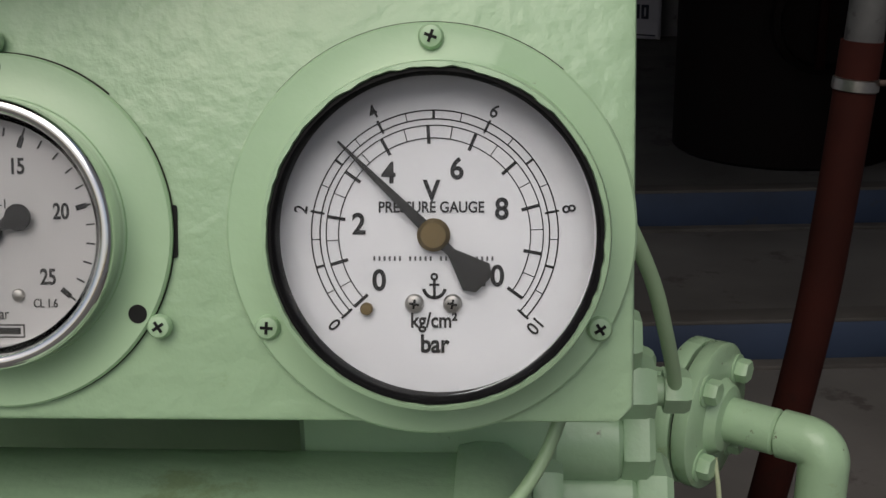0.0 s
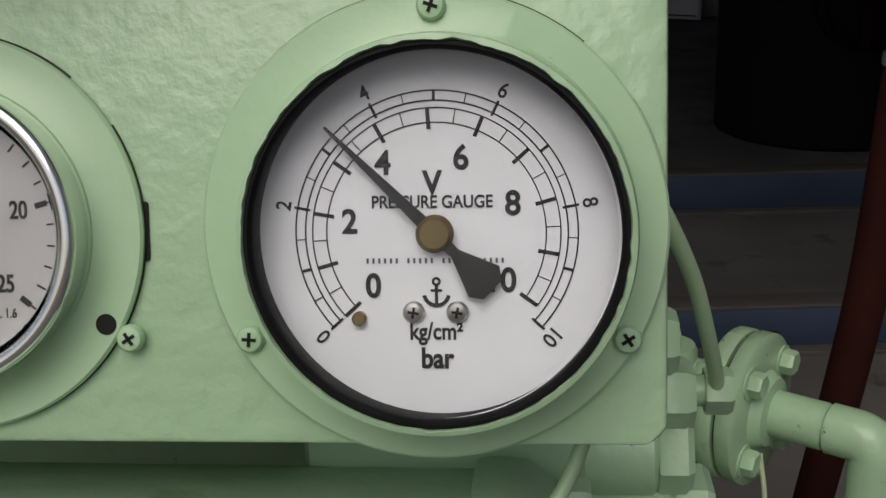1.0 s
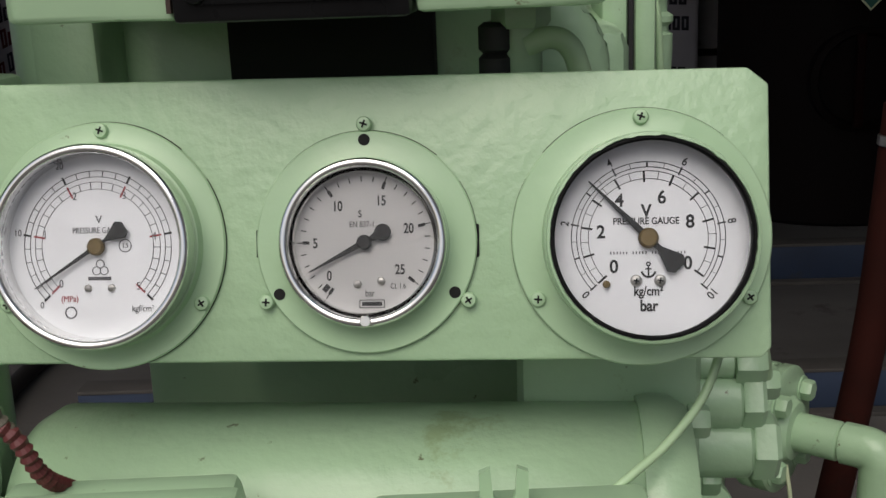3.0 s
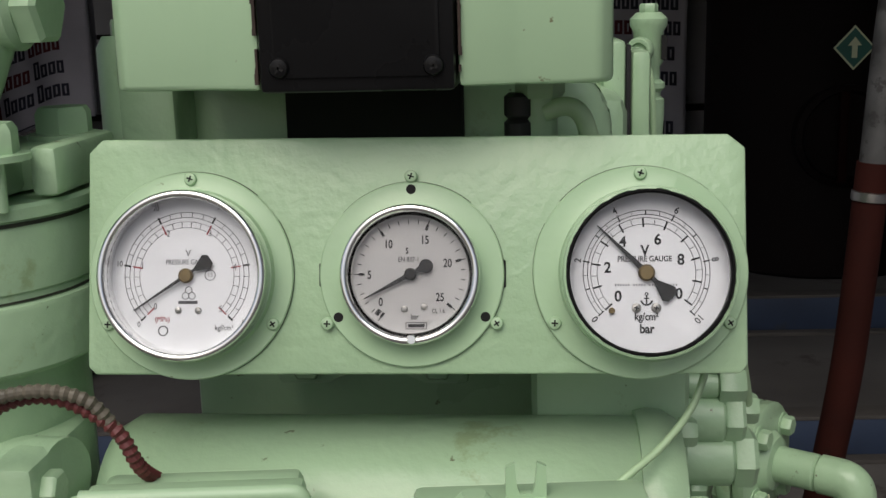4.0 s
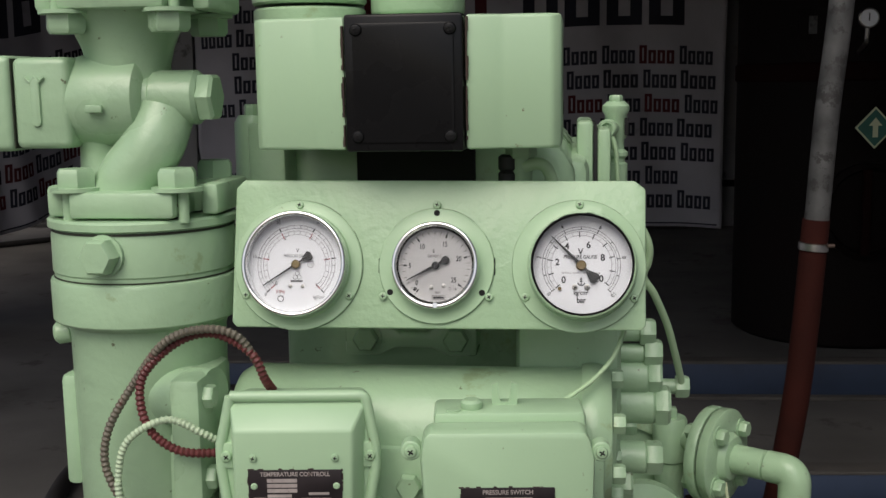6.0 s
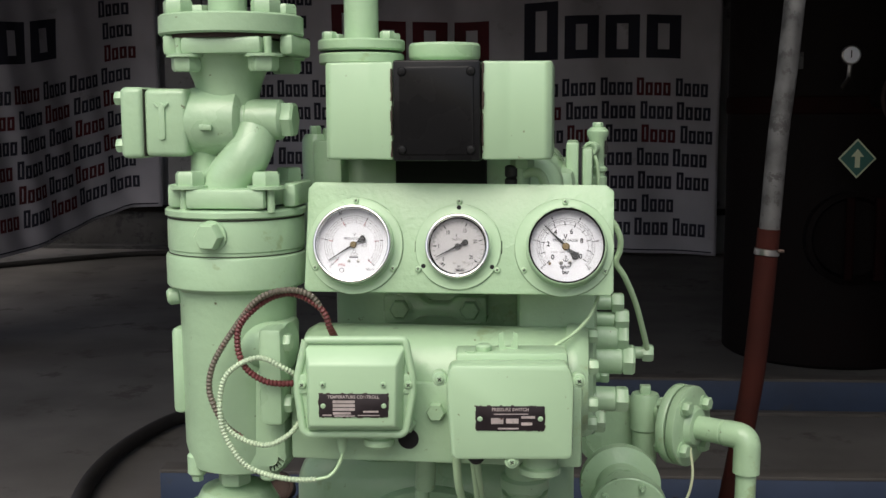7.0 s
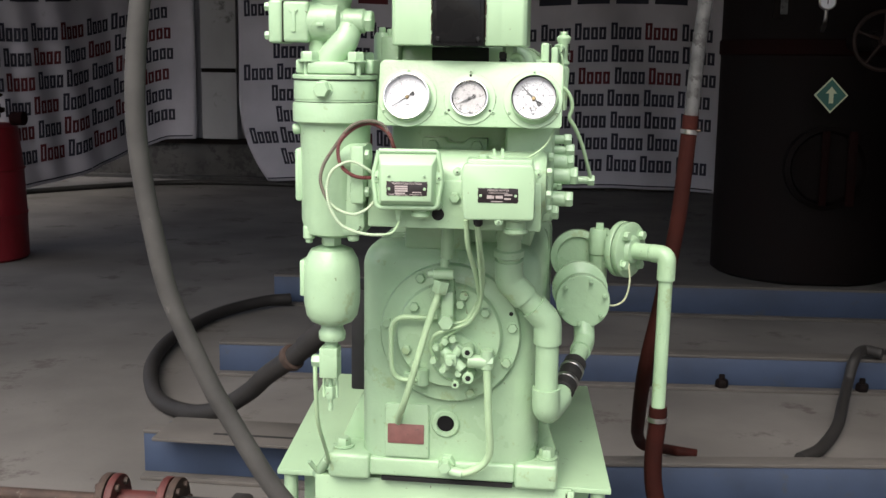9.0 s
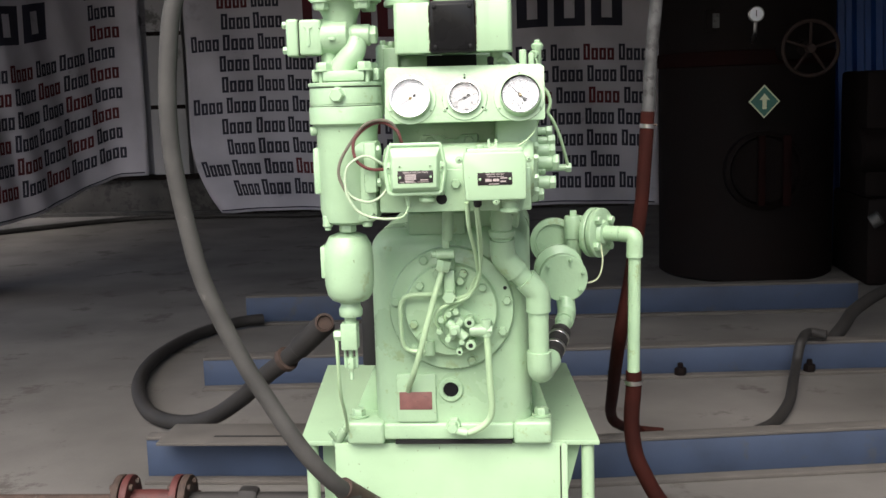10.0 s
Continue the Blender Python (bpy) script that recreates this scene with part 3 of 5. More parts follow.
        part("stop_pin", rod((-119 * u, y, -130 * u), (-119 * u, y - 0.002, -130 * u), 11 * u, 16), brass, g, m=m)
    elif kind == "left":
        u = 1 / 7750
        for r in (250, 230):
            ring_band(black, (r - 1) * u, (r + 1) * u, -134, 134, y)
        for r in (213, 190):
            ring_band(black, (r - 0.8) * u, (r + 0.8) * u, -134, 134, y)
        for k in range(26):
            a = -134 + 268 * k / 25
            tick(black, 230 * u, (250 if k % 5 else 256) * u, a, (2 if k % 5 else 7) * u, y)
            tick(red if k % 5 == 0 else black, (190 if k % 5 else 180) * u, (213 if k % 5 else 220) * u, a, (2 if k % 5 else 6) * u, y)
        for w, dx, dz in (("10", -272, 48), ("20", -124, 266), ("30", 134, 268), ("0", -193, -192), ("5", 226, -186)):
            txt(w, dx * u, dz * u, 22 * u, ink_grey, squeeze=0.85)
        for w, dx, dz in (("1", -178, 40), ("2", -74, 166), ("3", 94, 166), ("4", 193, 32), ("5", 137, -132), ("0", -126, -122)):
            txt(w, dx * u, dz * u, 26 * u, ink_grey, squeeze=0.8)
        txt("V", 6 * u, 88 * u, 26 * u, ink_grey)
        txt("PRESSURE GAUGE", 2 * u, 53 * u, 20 * u, ink_grey, squeeze=0.76)
        txt("(MPa)", -98 * u, -172 * u, 20 * u, ink_red, squeeze=0.9)
        txt("kgf/cm²", 150 * u, -206 * u, 21 * u, ink_grey, squeeze=0.85)
        txt("1.5", 94 * u, 2 * u, 15 * u, ink_grey, squeeze=0.85)
        c = ring_band(bmesh.new(), 19 * u, 22 * u, 0, 360, y, 24)
        c.transform(Matrix.Translation((94 * u, 0, 2 * u)))
        join(grey, c)
        for a in (0, 120, 240):
            c = ring_band(bmesh.new(), 12 * u, 15 * u, 0, 360, y, 16)
            x, z = polar(15 * u, a)
            c.transform(Matrix.Translation((8 * u + x, 0, -72 * u + z)))
            join(grey, c)
        box(-34 * u, 44 * u, y - 0.0002, y, -111 * u, -99 * u, bm=grey)
        c = ring_band(bmesh.new(), 16 * u, 21 * u, 0, 360, y, 20)
        c.transform(Matrix.Translation((-95 * u, 0, -217 * u)))
        join(grey, c)
        needle_deg, hub_r, hub_m = -123, 29 * u, brass
        tip, tail, w0, w1, w2 = 250 * u, 118 * u, 3.5 * u, 15 * u, 32 * u
        for dx in (-34, 46):
            screw(g, dx * u, -137 * u, 13 * u, m, 10, y, steel, cross=False)
    else:
        u = 1 / 8750
        for k in range(26):
            a = -144.5 + 273.5 * k / 25
            r0, r1 = (222, 242) if k % 5 else (206, 252)
            tick(black, r0 * u, r1 * u, a, 4 * u, y)
            if k % 5 == 0:
                tick(black, 206 * u, 232 * u, a, 12 * u, y)
        for w, dx, dz in (("5", -184, -3), ("10", -99, 132), ("15", 63, 150), ("20", 163, 47), ("25", 129, -103), ("0", -134, -123)):
            txt(w, dx * u, dz * u, 36 * u, squeeze=0.74, bold=0.02)
        txt("S", -16 * u, 103 * u, 25 * u, squeeze=0.82, bold=0.02)
        txt("EN 837-1", -9 * u, 65 * u, 22 * u, squeeze=0.78)
        txt("bar", 16 * u, -188 * u, 26 * u, squeeze=0.72)
        txt("CL 1.6", 121 * u, -163 * u, 20 * u, squeeze=0.75)
        for a, b, c, d in ((-24, 70, -242, -239), (-24, 70, -214, -211), (-24, -21, -242, -211), (67, 70, -242, -211), (-14, 60, -234, -219)):
            box(a * u, b * u, y - 0.0002, y, c * u, d * u, bm=black)
        tick(black, 208 * u, 236 * u, -139, 20 * u, y)
        needle_deg, hub_r, hub_m = -117.5, 28 * u, needle_black
        tip, tail, w0, w1, w2 = 232 * u, 78 * u, 5 * u, 24 * u, 20 * u
        for dx, dz in ((-29, -153), (59, -143)):
            screw(g, dx * u, dz * u, 15 * u, m, 10, y, steel, cross=False)
        part("fill_plug", rod((0.001, -top * 0.9, -B + 0.0012), (0.001, -top * 1.12, -B + 0.0012), 0.0024, 18), chrome, g, m=m)
        for a in (0, 120, 240):
            x, z = polar(0.0432, a)
            part("flange_hole", lathe([(0.0025, 0.0026), (0.0025, 0.0029), (0, 0.0029)], (x, 0, z), (0, -1, 0), 20), shade_black, g, m=m0)
    if black.verts:
        tagged(part("black_scale", black, ink, g, m=m, smooth=0), kind="stuff")
    if red.verts:
        tagged(part("red_scale", red, ink_red, g, m=m, smooth=0), kind="stuff")
    if grey.verts:
        tagged(part("small_print", grey, ink_grey, g, m=m, smooth=0), kind="stuff")
    # needle
    yn = yd - 0.0022
    pts = [(-w0 / 2, tip), (w0 / 2, tip), (w1 / 2, 0), (w1 * 0.36, -tail * 0.35), (w2, -tail * 0.85), (w2 * 0.6, -tail), (-w2 * 0.6, -tail), (-w2, -tail * 0.85), (-w1 * 0.36, -tail * 0.35), (-w1 / 2, 0)]
    own = slab(pts, -0.00035, 0.00035)
    if kind == "middle":
        rod((0, 0.00035, -tail), (0, -0.00035, -tail), 31 * u, 24, bm=own)
    own.transform(Matrix.Translation((0, yn, 0)) @ Matrix.Rotation(radians(needle_deg), 4, "Y"))
    nd = part("needle", own, needle_black, g, m=m)
    part("hub", rod((0, yd, 0), (0, yd - 0.0034, 0), hub_r, 28, 0.25), hub_m, nd, m=m)
    # flange screws
    for k, a in enumerate((0, 120, 240)):
        x, z = polar(0.0498, a)
        screw(g, x, z, 0.0033, m0, 20 + 37 * k, -0.0026 if R > 0.05 else -0.0018, paint)
    return g


gauge(-0.1142, "left")
gauge(0.0, "middle")
gauge(0.1152, "right")

# ---- switch box with the black window, above the panel ----
sb = thing("switch_box", (-0.022, 0.03, 1.525), "pale green sheet metal switch box with a black front cover", "switch box")
plan = [(-0.145, 0.09), (-0.145, -0.012), (-0.138, -0.020), (-0.094, -0.021), (-0.068, -0.030), (-0.068, 0.02), (0.027, 0.02), (0.027, -0.030), (0.055, -0.022), (0.094, -0.020), (0.101, -0.012), (0.101, 0.09)]
own = bmesh.new()
f = own.faces.new([own.verts.new((x, y, 1.527)) for x, y in plan])
ext = bmesh.ops.extrude_face_region(own, geom=[f])
bmesh.ops.translate(own, verts=[v for v in ext["geom"] if isinstance(v, bmesh.types.BMVert)], vec=(0, 0, 0.104))
bmesh.ops.recalc_face_normals(own, faces=own.faces)
bmesh.ops.bevel(own, geom=own.edges[:], offset=0.003, segments=2, profile=0.5, affect="EDGES")
part("housing", own, paint_box, sb)
part("cover", box(-0.067, 0.026, -0.036, 0.015, 1.526, 1.632, 0.0025), black_gloss, sb, "black glossy cover with faint corner screws")
for k, x in enumerate((-0.0688, 0.0278)):
    chips = bmesh.new()
    rc = random.Random(7 + k)
    z = 1.530
    while z < 1.626:
        h = rc.uniform(0.002, 0.012)
        if rc.random() < 0.75:
            w = rc.uniform(0.0006, 0.0019)
            box(x - (w if k == 0 else 0.0004), x + (0.0004 if k == 0 else w), -0.0322, -0.0285, z, min(z + h, 1.629), 0.0, bm=chips)
        z += h
    part("chipped_edge", chips, rust, sb, "rusty chipped paint edge", smooth=0)
part("cover_rim", slab(rounded(-0.060, 0.019, 1.533, 1.625, 0.004), -0.0375, -0.0362, 0.0006), black_gloss, sb)
for x in (-0.057, 0.016):
    for z in (1.538, 1.620):
        screw(sb, x, z, 0.005, Matrix.Identity(4), 30, -0.036, black_gloss)
part("cable_gland", hexa((0.066, 0.05, 1.527), (0, 0, -1), 0.0135, 0.012), cast, sb)
part("gland_nut", rod((0.066, 0.05, 1.516), (0.066, 0.05, 1.475), 0.0095, 20), cast, sb)
part("gland_boot", lathe([(0.0, 0), (0.0085, 0.001), (0.0085, 0.010), (0.0065, 0.012), (0.0085, 0.014), (0.0085, 0.024), (0.006, 0.026), (0.0, 0.026)], (0.055, 0.048, 1.492), (0, 0, 1), 20), rubber, sb, "black rubber boot")

# ---- strainer column with the stop valve ----
CX, CY = -0.258, 0.02
col = thing("strainer_column", (CX, CY, 1.15), "pale green cast iron strainer column with a bolted flanged valve", "strainer")
part("body", lathe([(0.040, 1.168), (0.058, 1.175), (0.064, 1.20), (0.066, 1.372), (0.068, 1.380), (0.0725, 1.3835), (0.0775, 1.3845), (0.0792, 1.3865), (0.0795, 1.418), (0.0785, 1.4205), (0.0758, 1.4215), (0.0758, 1.4262), (0.0770, 1.4275), (0.0770, 1.4575), (0.0762, 1.4605), (0.0762, 1.4635), (0.0792, 1.4650), (0.0792, 1.4705), (0.0772, 1.4725), (0.03, 1.473)], (CX, CY, 0), (0, 0, 1), 72), cast, col)
part("side_boss", box(-0.330, -0.314, CY - 0.03, CY + 0.03, 1.235, 1.335, 0.006), cast, col)
for lx, ly in ((-0.303, -0.030), (-0.216, -0.036), (-0.30, 0.05)):
    part("base_lug", rod((lx, CY + ly, 1.164), (lx, CY + ly, 1.19), 0.011, 20, 0.25), cast, col)
bolt(col, (-0.303, CY - 0.030, 1.164), (0, 0, -1), 0.007, 0.007)
b = bolt(col, (CX - 0.004, CY - 0.0755, 1.446), (-0.12, -1, 0), 0.0155, 0.016, 0.017, name="plug")
part("pipe_boss", rod((-0.318, CY - 0.02, 1.372), (-0.334, CY - 0.024, 1.370), 0.010, 20, 0.3), cast, col)


def split_flange(parent, z0, z1, bolts_up):
    """An oval cast flange with slots beside the bolts."""
    part("flange", box(CX - 0.036, CX + 0.052, CY - 0.068, CY + 0.06, z0, z1, 0.004), cast, parent)
    part("flange_core", lathe([(0.058, z0 + 0.001), (0.058, z1 - 0.002)], (CX, CY + 0.008, 0), (0, 0, 1), 40), cast, parent)
    part("flange_lug", box(CX + 0.063, CX + 0.078, CY - 0.034, CY + 0.05, z0, z1 + 0.004, 0.004), cast, parent)
    part("flange_lug", box(CX - 0.062, CX - 0.046, CY - 0.052, CY + 0.05, z0, z1 + 0.004, 0.004), cast, parent)
    for sx in (-0.036, 0.050):
        for sy in (-0.050, 0.045):
            p = (CX + sx, CY + sy, z1 if bolts_up else z0)
            d = (0, 0, 1 if bolts_up else -1)
            bolt(parent, p, d, 0.0165, 0.018, 0.021, turn=0.3 + sx * 9)
            xs = CX + sx + (0.0065 if sx > 0 else -0.0050)
            part("stud", rod((xs, CY + sy - 0.006, z0 - 0.004), (xs, CY + sy - 0.006, z1), 0.0045, 12), cast, parent)


split_flange(col, 1.474, 1.496, True)
valve = bmesh.new()
lathe([(0.026, 1.490), (0.0195, 1.502), (0.0185, 1.53), (0.026, 1.56)], (CX - 0.028, CY - 0.012, 0), (0, 0, 1), 40, valve)
lathe([(0.0, -0.034), (0.030, -0.033), (0.0365, -0.028), (0.0385, -0.020), (0.0395, 0.0), (0.0385, 0.024), (0.0375, 0.031), (0.032, 0.0345), (0.025, 0.036), (0.0235, 0.042)], (CX - 0.018, CY - 0.012, 1.568), (1, 0, 0), 40, valve)
lathe([(0.034, 1.575), (0.0345, 1.598), (0.038, 1.612), (0.045, 1.628), (0.056, 1.643)], (CX - 0.004, CY - 0.004, 0), (0, 0, 1), 40, valve)
part("valve_body", valve, cast, col)
part("valve_arm", rod((CX + 0.02, CY - 0.015, 1.570), (CX + 0.062, CY - 0.015, 1.570), 0.0225, 32, 0.15), cast, col)
own = sweep(curve_points([(CX + 0.030, CY - 0.018, 1.556), (CX + 0.024, CY - 0.030, 1.532), (CX + 0.006, CY - 0.030, 1.508), (CX - 0.003, CY - 0.026, 1.490)], 8), lambda t: 0.0245 + 0.006 * t * t + 0.006 * max(0, t - 0.8), 24)
part("valve_neck", own, cast, col)
bolt(col, (CX + 0.062, CY - 0.015, 1.570), (1, 0, 0), 0.021, 0.013, 0.0, name="plug")
part("valve_bonnet", box(-0.344, -0.296, CY - 0.05, CY + 0.035, 1.530, 1.604, 0.006, 3), cast, col)
bon = part("bonnet_cover", box(-0.371, -0.345, CY - 0.052, CY + 0.037, 1.528, 1.606, 0.006, 3), cast, col)
part("cast_arrow", slab(rounded(-0.3275, -0.3195, 1.548, 1.588, 0.0038), CY - 0.0525, CY - 0.048, 0.001), cast, col, "raised cast flow mark")
for z in (1.542, 1.594):
    for yy in (-0.038, 0.02):
        bolt(col, (-0.371, CY + yy, z), (-1, 0, 0), 0.0085, 0.009)
bow = [(CX - 0.0735 + dx, CY - 0.0515, 1.588 + dz) for dx, dz in ((0, 0), (0.004, -0.004), (0.008, 0), (0.012, -0.004), (0.016, 0))]
part("cast_mark", sweep([Vector(p) for p in bow], 0.0012, 8), cast, col)
part("cast_mark", box(CX - 0.022, CX - 0.008, CY - 0.0565, CY - 0.052, 1.559, 1.565, 0.001), cast, col)
split_flange(col, 1.640, 1.658, False)
part("upper_flange", lathe([(0.078, 1.662), (0.080, 1.664), (0.080, 1.682), (0.078, 1.684), (0.03, 1.684)], (CX, CY, 0), (0, 0, 1), 64), cast, col)
for a in (35, 145, 215, 325):
    bolt(col, (CX + 0.06 * math.cos(radians(a)), CY + 0.06 * math.sin(radians(a)), 1.684), (0, 0, 1), 0.0165, 0.016, 0.0)
part("riser_pipe", rod((CX - 0.004, CY, 1.68), (CX - 0.004, CY, 2.15), 0.0215, 32), cast, col)
part("gasket", lathe([(0.072, 1.6575), (0.072, 1.6625)], (CX, CY, 0), (0, 0, 1), 48), rust, col, "dark stained gasket")
part("lid_seam", lathe([(0.0768, 1.4612), (0.0768, 1.4632)], (CX, CY, 0), (0, 0, 1), 64), grime_shade, col, "grimy seam under the lid")
part("body_seam", lathe([(0.0764, 1.4220), (0.0764, 1.4232)], (CX, CY, 0), (0, 0, 1), 64), grime_shade, col, "grimy seam in the groove")
part("bonnet_seam", box(-0.3449, -0.3441, CY - 0.0495, CY + 0.0345, 1.5305, 1.6035), grime_shade, col, "grimy joint of the bonnet")
# branch to the casting
part("branch", sweep(fillet([(-0.262, CY - 0.02, 1.322), (-0.215, CY - 0.045, 1.322), (-0.186, CY - 0.05, 1.322)], 0.02), 0.026, 28), cast, col)
part("branch_flange", box(-0.212, -0.186, CY - 0.085, CY + 0.0, 1.24, 1.347, 0.006), cast, col)
bolt(col, (-0.186, CY - 0.07, 1.330), (1, 0, 0), 0.010, 0.008)
bolt(col, (-0.186, CY - 0.07, 1.262), (1, 0, 0), 0.010, 0.008)
part("lower_body", slab(rounded(-0.285, -0.19, 1.175, 1.30, 0.02), CY - 0.055, CY + 0.03, 0.01), cast, col)
bolt(col, (CX - 0.004, CY - 0.02, 1.168), (0, 0, -1), 0.019, 0.016)

# ---- oil receiver bottle and drain valve under the column ----
BX, BY = -0.266, 0.02
bot = thing("oil_receiver", (BX, BY, 0.86), "pale green capsule-shaped oil receiver with a drain valve", "receiver")
part("bottle", lathe([(0, 1.152), (0.018, 1.150), (0.022, 1.148), (0.040, 1.141), (0.0505, 1.122), (0.0540, 1.098), (0.0545, 1.06), (0.0535, 1.035), (0.049, 1.012), (0.040, 1.000), (0.026, 0.994), (0.0, 0.993)][::-1], (BX, BY, 0), (0, 0, 1), 56), cast, bot)
part("side_boss", box(BX - 0.059, BX - 0.048, BY - 0.02, BY + 0.02, 1.05, 1.12, 0.003), cast, bot)
part("collar", lathe([(0.024, 0.962), (0.026, 0.966), (0.026, 0.978), (0.022, 0.985), (0.022, 0.996)], (BX, BY, 0), (0, 0, 1), 32), cast, bot)
part("neck", rod((BX - 0.002, BY, 0.945), (BX - 0.002, BY, 0.965), 0.013, 24), cast, bot)
part("valve_block", box(-0.288, -0.252, BY - 0.02, BY + 0.018, 0.888, 0.948, 0.003), cast, bot)
part("yoke", rod((-0.283, BY, 0.888), (-0.283, BY, 0.845), 0.003, 12), cast, bot)
part("yoke", rod((-0.257, BY, 0.888), (-0.257, BY, 0.845), 0.003, 12), cast, bot)
part("spindle_nut", hexa((-0.270, BY, 0.868), (0, 0, -1), 0.012, 0.025), cast, bot)
part("spindle", rod((-0.270, BY, 0.888), (-0.270, BY, 0.818), 0.005, 16), cast, bot)
part("side_nut", hexa((-0.288, BY, 0.918), (-1, 0, 0), 0.013, 0.018), cast, bot)
part("drain_tube", sweep(curve_points([(-0.300, BY - 0.004, 0.918), (-0.300, BY, 0.86), (-0.303, 0.05, 0.78), (-0.304, 0.10, 0.72), (-0.310, 0.16, 0.665), (-0.325, 0.21, 0.635)], 10), 0.0042, 12), tubing, bot, "thin bent drain tube")
dv = part("drain_cock", rod((-0.322, 0.205, 0.645), (-0.352, 0.225, 0.60), 0.011, 20), cast, bot)
part("cock_stem", rod((-0.345, 0.215, 0.61), (-0.362, 0.20, 0.640), 0.005, 14), cast, bot)
part("cock_nut", hexa((-0.322, 0.205, 0.645), (0.3, -0.2, 0.6), 0.011, 0.014), cast, bot)

# ---- compressor: crankcase, casting, cylinder heads ----
KX = -0.055
comp = thing("compressor", (KX, 0.45, 0.61), "pale green painted reciprocating refrigeration compressor on a skid", "compressor")
part("crankcase", box(-0.248, 0.128, 0.190, 0.86, 0.622, 1.128, 0.052, 6), cast, comp)
for x0, x1 in ((-0.316, -0.225), (0.084, 0.174)):
    part("foot", box(x0, x1, 0.182, 0.30, 0.612, 0.668, 0.009, 3), cast, comp)
    xm = -0.25 if x0 < 0 else 0.126
    xo = -0.312 if x0 < 0 else 0.170
    rib = slab([(xm, 0.66), (xo, 0.66), (xm, 0.80)] if x0 > 0 else [(xo, 0.66), (xm, 0.66), (xm, 0.80)], 0.285, 0.300, 0.003)
    part("foot_rib", rib, cast, comp)
part("foot_web", box(-0.226, 0.085, 0.184, 0.24, 0.624, 0.664, 0.006, 3), cast, comp)
for x in (-0.292, 0.150):
    bolt(comp, (x, 0.228, 0.670), (0, 0, 1), 0.0165, 0.020, 0.023, name="foot_bolt")
# Black strip paints the shade between crankcase and deck.
part("foot_gap_shade", box(-0.20, 0.08, 0.188, 0.20, 0.6125, 0.622), shade_black, comp, "black strip standing for the shade under the crankcase")
# Added black box fills the dark gap behind the oil receiver.
part("side_gap_block", box(-0.284, -0.2485, 0.27, 0.70, 0.785, 1.01, 0.004), rubber, comp, "black box filling the dark gap beside the crankcase")
cov = part("end_cover", lathe([(0.146, 0), (0.146, 0.018), (0.143, 0.022), (0.117, 0.023), (0.112, 0.026), (0.11, 0.027), (0.108, 0.040), (0.105, 0.043), (0.0, 0.043)], (KX, 0.196, 0.945), (0, -1, 0), 96), cast, comp)
for a in (8, 62, 118, 172, 228, 290, 335):
    bolt(cov, (KX + 0.131 * math.cos(radians(a)), 0.173, 0.945 + 0.131 * math.sin(radians(a))), (0, -1, 0), 0.0105, 0.010, 0.0135)
for a in (35, 70, 108, 140, 200, 222, 318, 340):
    bolt(cov, (KX + 0.092 * math.cos(radians(a)), 0.153, 0.945 + 0.092 * math.sin(radians(a))), (0, -1, 0), 0.0105, 0.010, 0.0)
part("cover_hole", lathe([(0.0045, 0), (0.0045, 0.0006), (0, 0.0006)], (KX + 0.126, 0.174, 0.992), (0, -1, 0), 16), shade_black, cov)
part("cover_rib", lathe([(0.040, 0), (0.046, 0.008), (0.05, 0)], (KX + 0.015, 0.153, 0.90), (0, -1, 0), 40), cast, cov)
# oil pump on the cover
pump = part("oil_pump", lathe([(0.052, 0), (0.052, 0.006), (0.048, 0.010), (0.034, 0.011), (0.032, 0.022), (0.026, 0.026), (0.0, 0.026)], (-0.038, 0.155, 0.903), (0, -1, 0), 9), cast, comp)
part("pump_body", rod((-0.060, 0.118, 0.925), (-0.018, 0.108, 0.888), 0.011, 20), cast, pump)
part("pump_body", rod((-0.055, 0.112, 0.888), (-0.025, 0.112, 0.932), 0.009, 20), cast, pump)
part("pump_body", box(-0.056, -0.030, 0.096, 0.128, 0.896, 0.922, 0.005), cast, pump)
part("pump_cap", rod((-0.044, 0.10, 0.908), (-0.044, 0.086, 0.908), 0.008, 18), cast, pump)
for x, z, r in ((-0.010, 0.925, 0.012), (-0.008, 0.872, 0.012), (-0.034, 0.857, 0.008)):
    s = part("cap_screw", rod((x, 0.145, z), (x, 0.103, z), r, 20), cast, pump)
    part("socket", lathe([(r * 0.5, 0), (r * 0.5, 0.0004), (0, 0.0004)], (x, 0.103, z), (0, -1, 0), 6), shade_black, s)
for x, z in ((-0.074, 0.932), (-0.056, 0.945), (-0.079, 0.905), (-0.040, 0.950), (-0.028, 0.880), (-0.060, 0.886)):
    bolt(pump, (x, 0.118, z), (0, -1, 0), 0.008, 0.016)
part("outlet_boss", rod((-0.01, 0.115, 0.905), (0.030, 0.115, 0.905), 0.014, 24), cast, pump)
part("outlet_nut", hexa((0.026, 0.115, 0.905), (1, 0, 0), 0.013, 0.016), cast, pump)
# valve block above the pump
vb = part("relief_block", box(KX - 0.012, KX + 0.014, 0.115, 0.158, 0.975, 1.045, 0.005), cast, comp)
part("relief_cap", rod((KX + 0.002, 0.137, 1.04), (KX + 0.002, 0.137, 1.068), 0.012, 20), cast, vb)
bolt(vb, (KX + 0.001, 0.115, 0.984), (0, -1, 0), 0.0165, 0.014)
for x in (-0.022, 0.025):
    bolt(vb, (KX + x, 0.150, 1.015), (0, -1, 0), 0.010, 0.016)
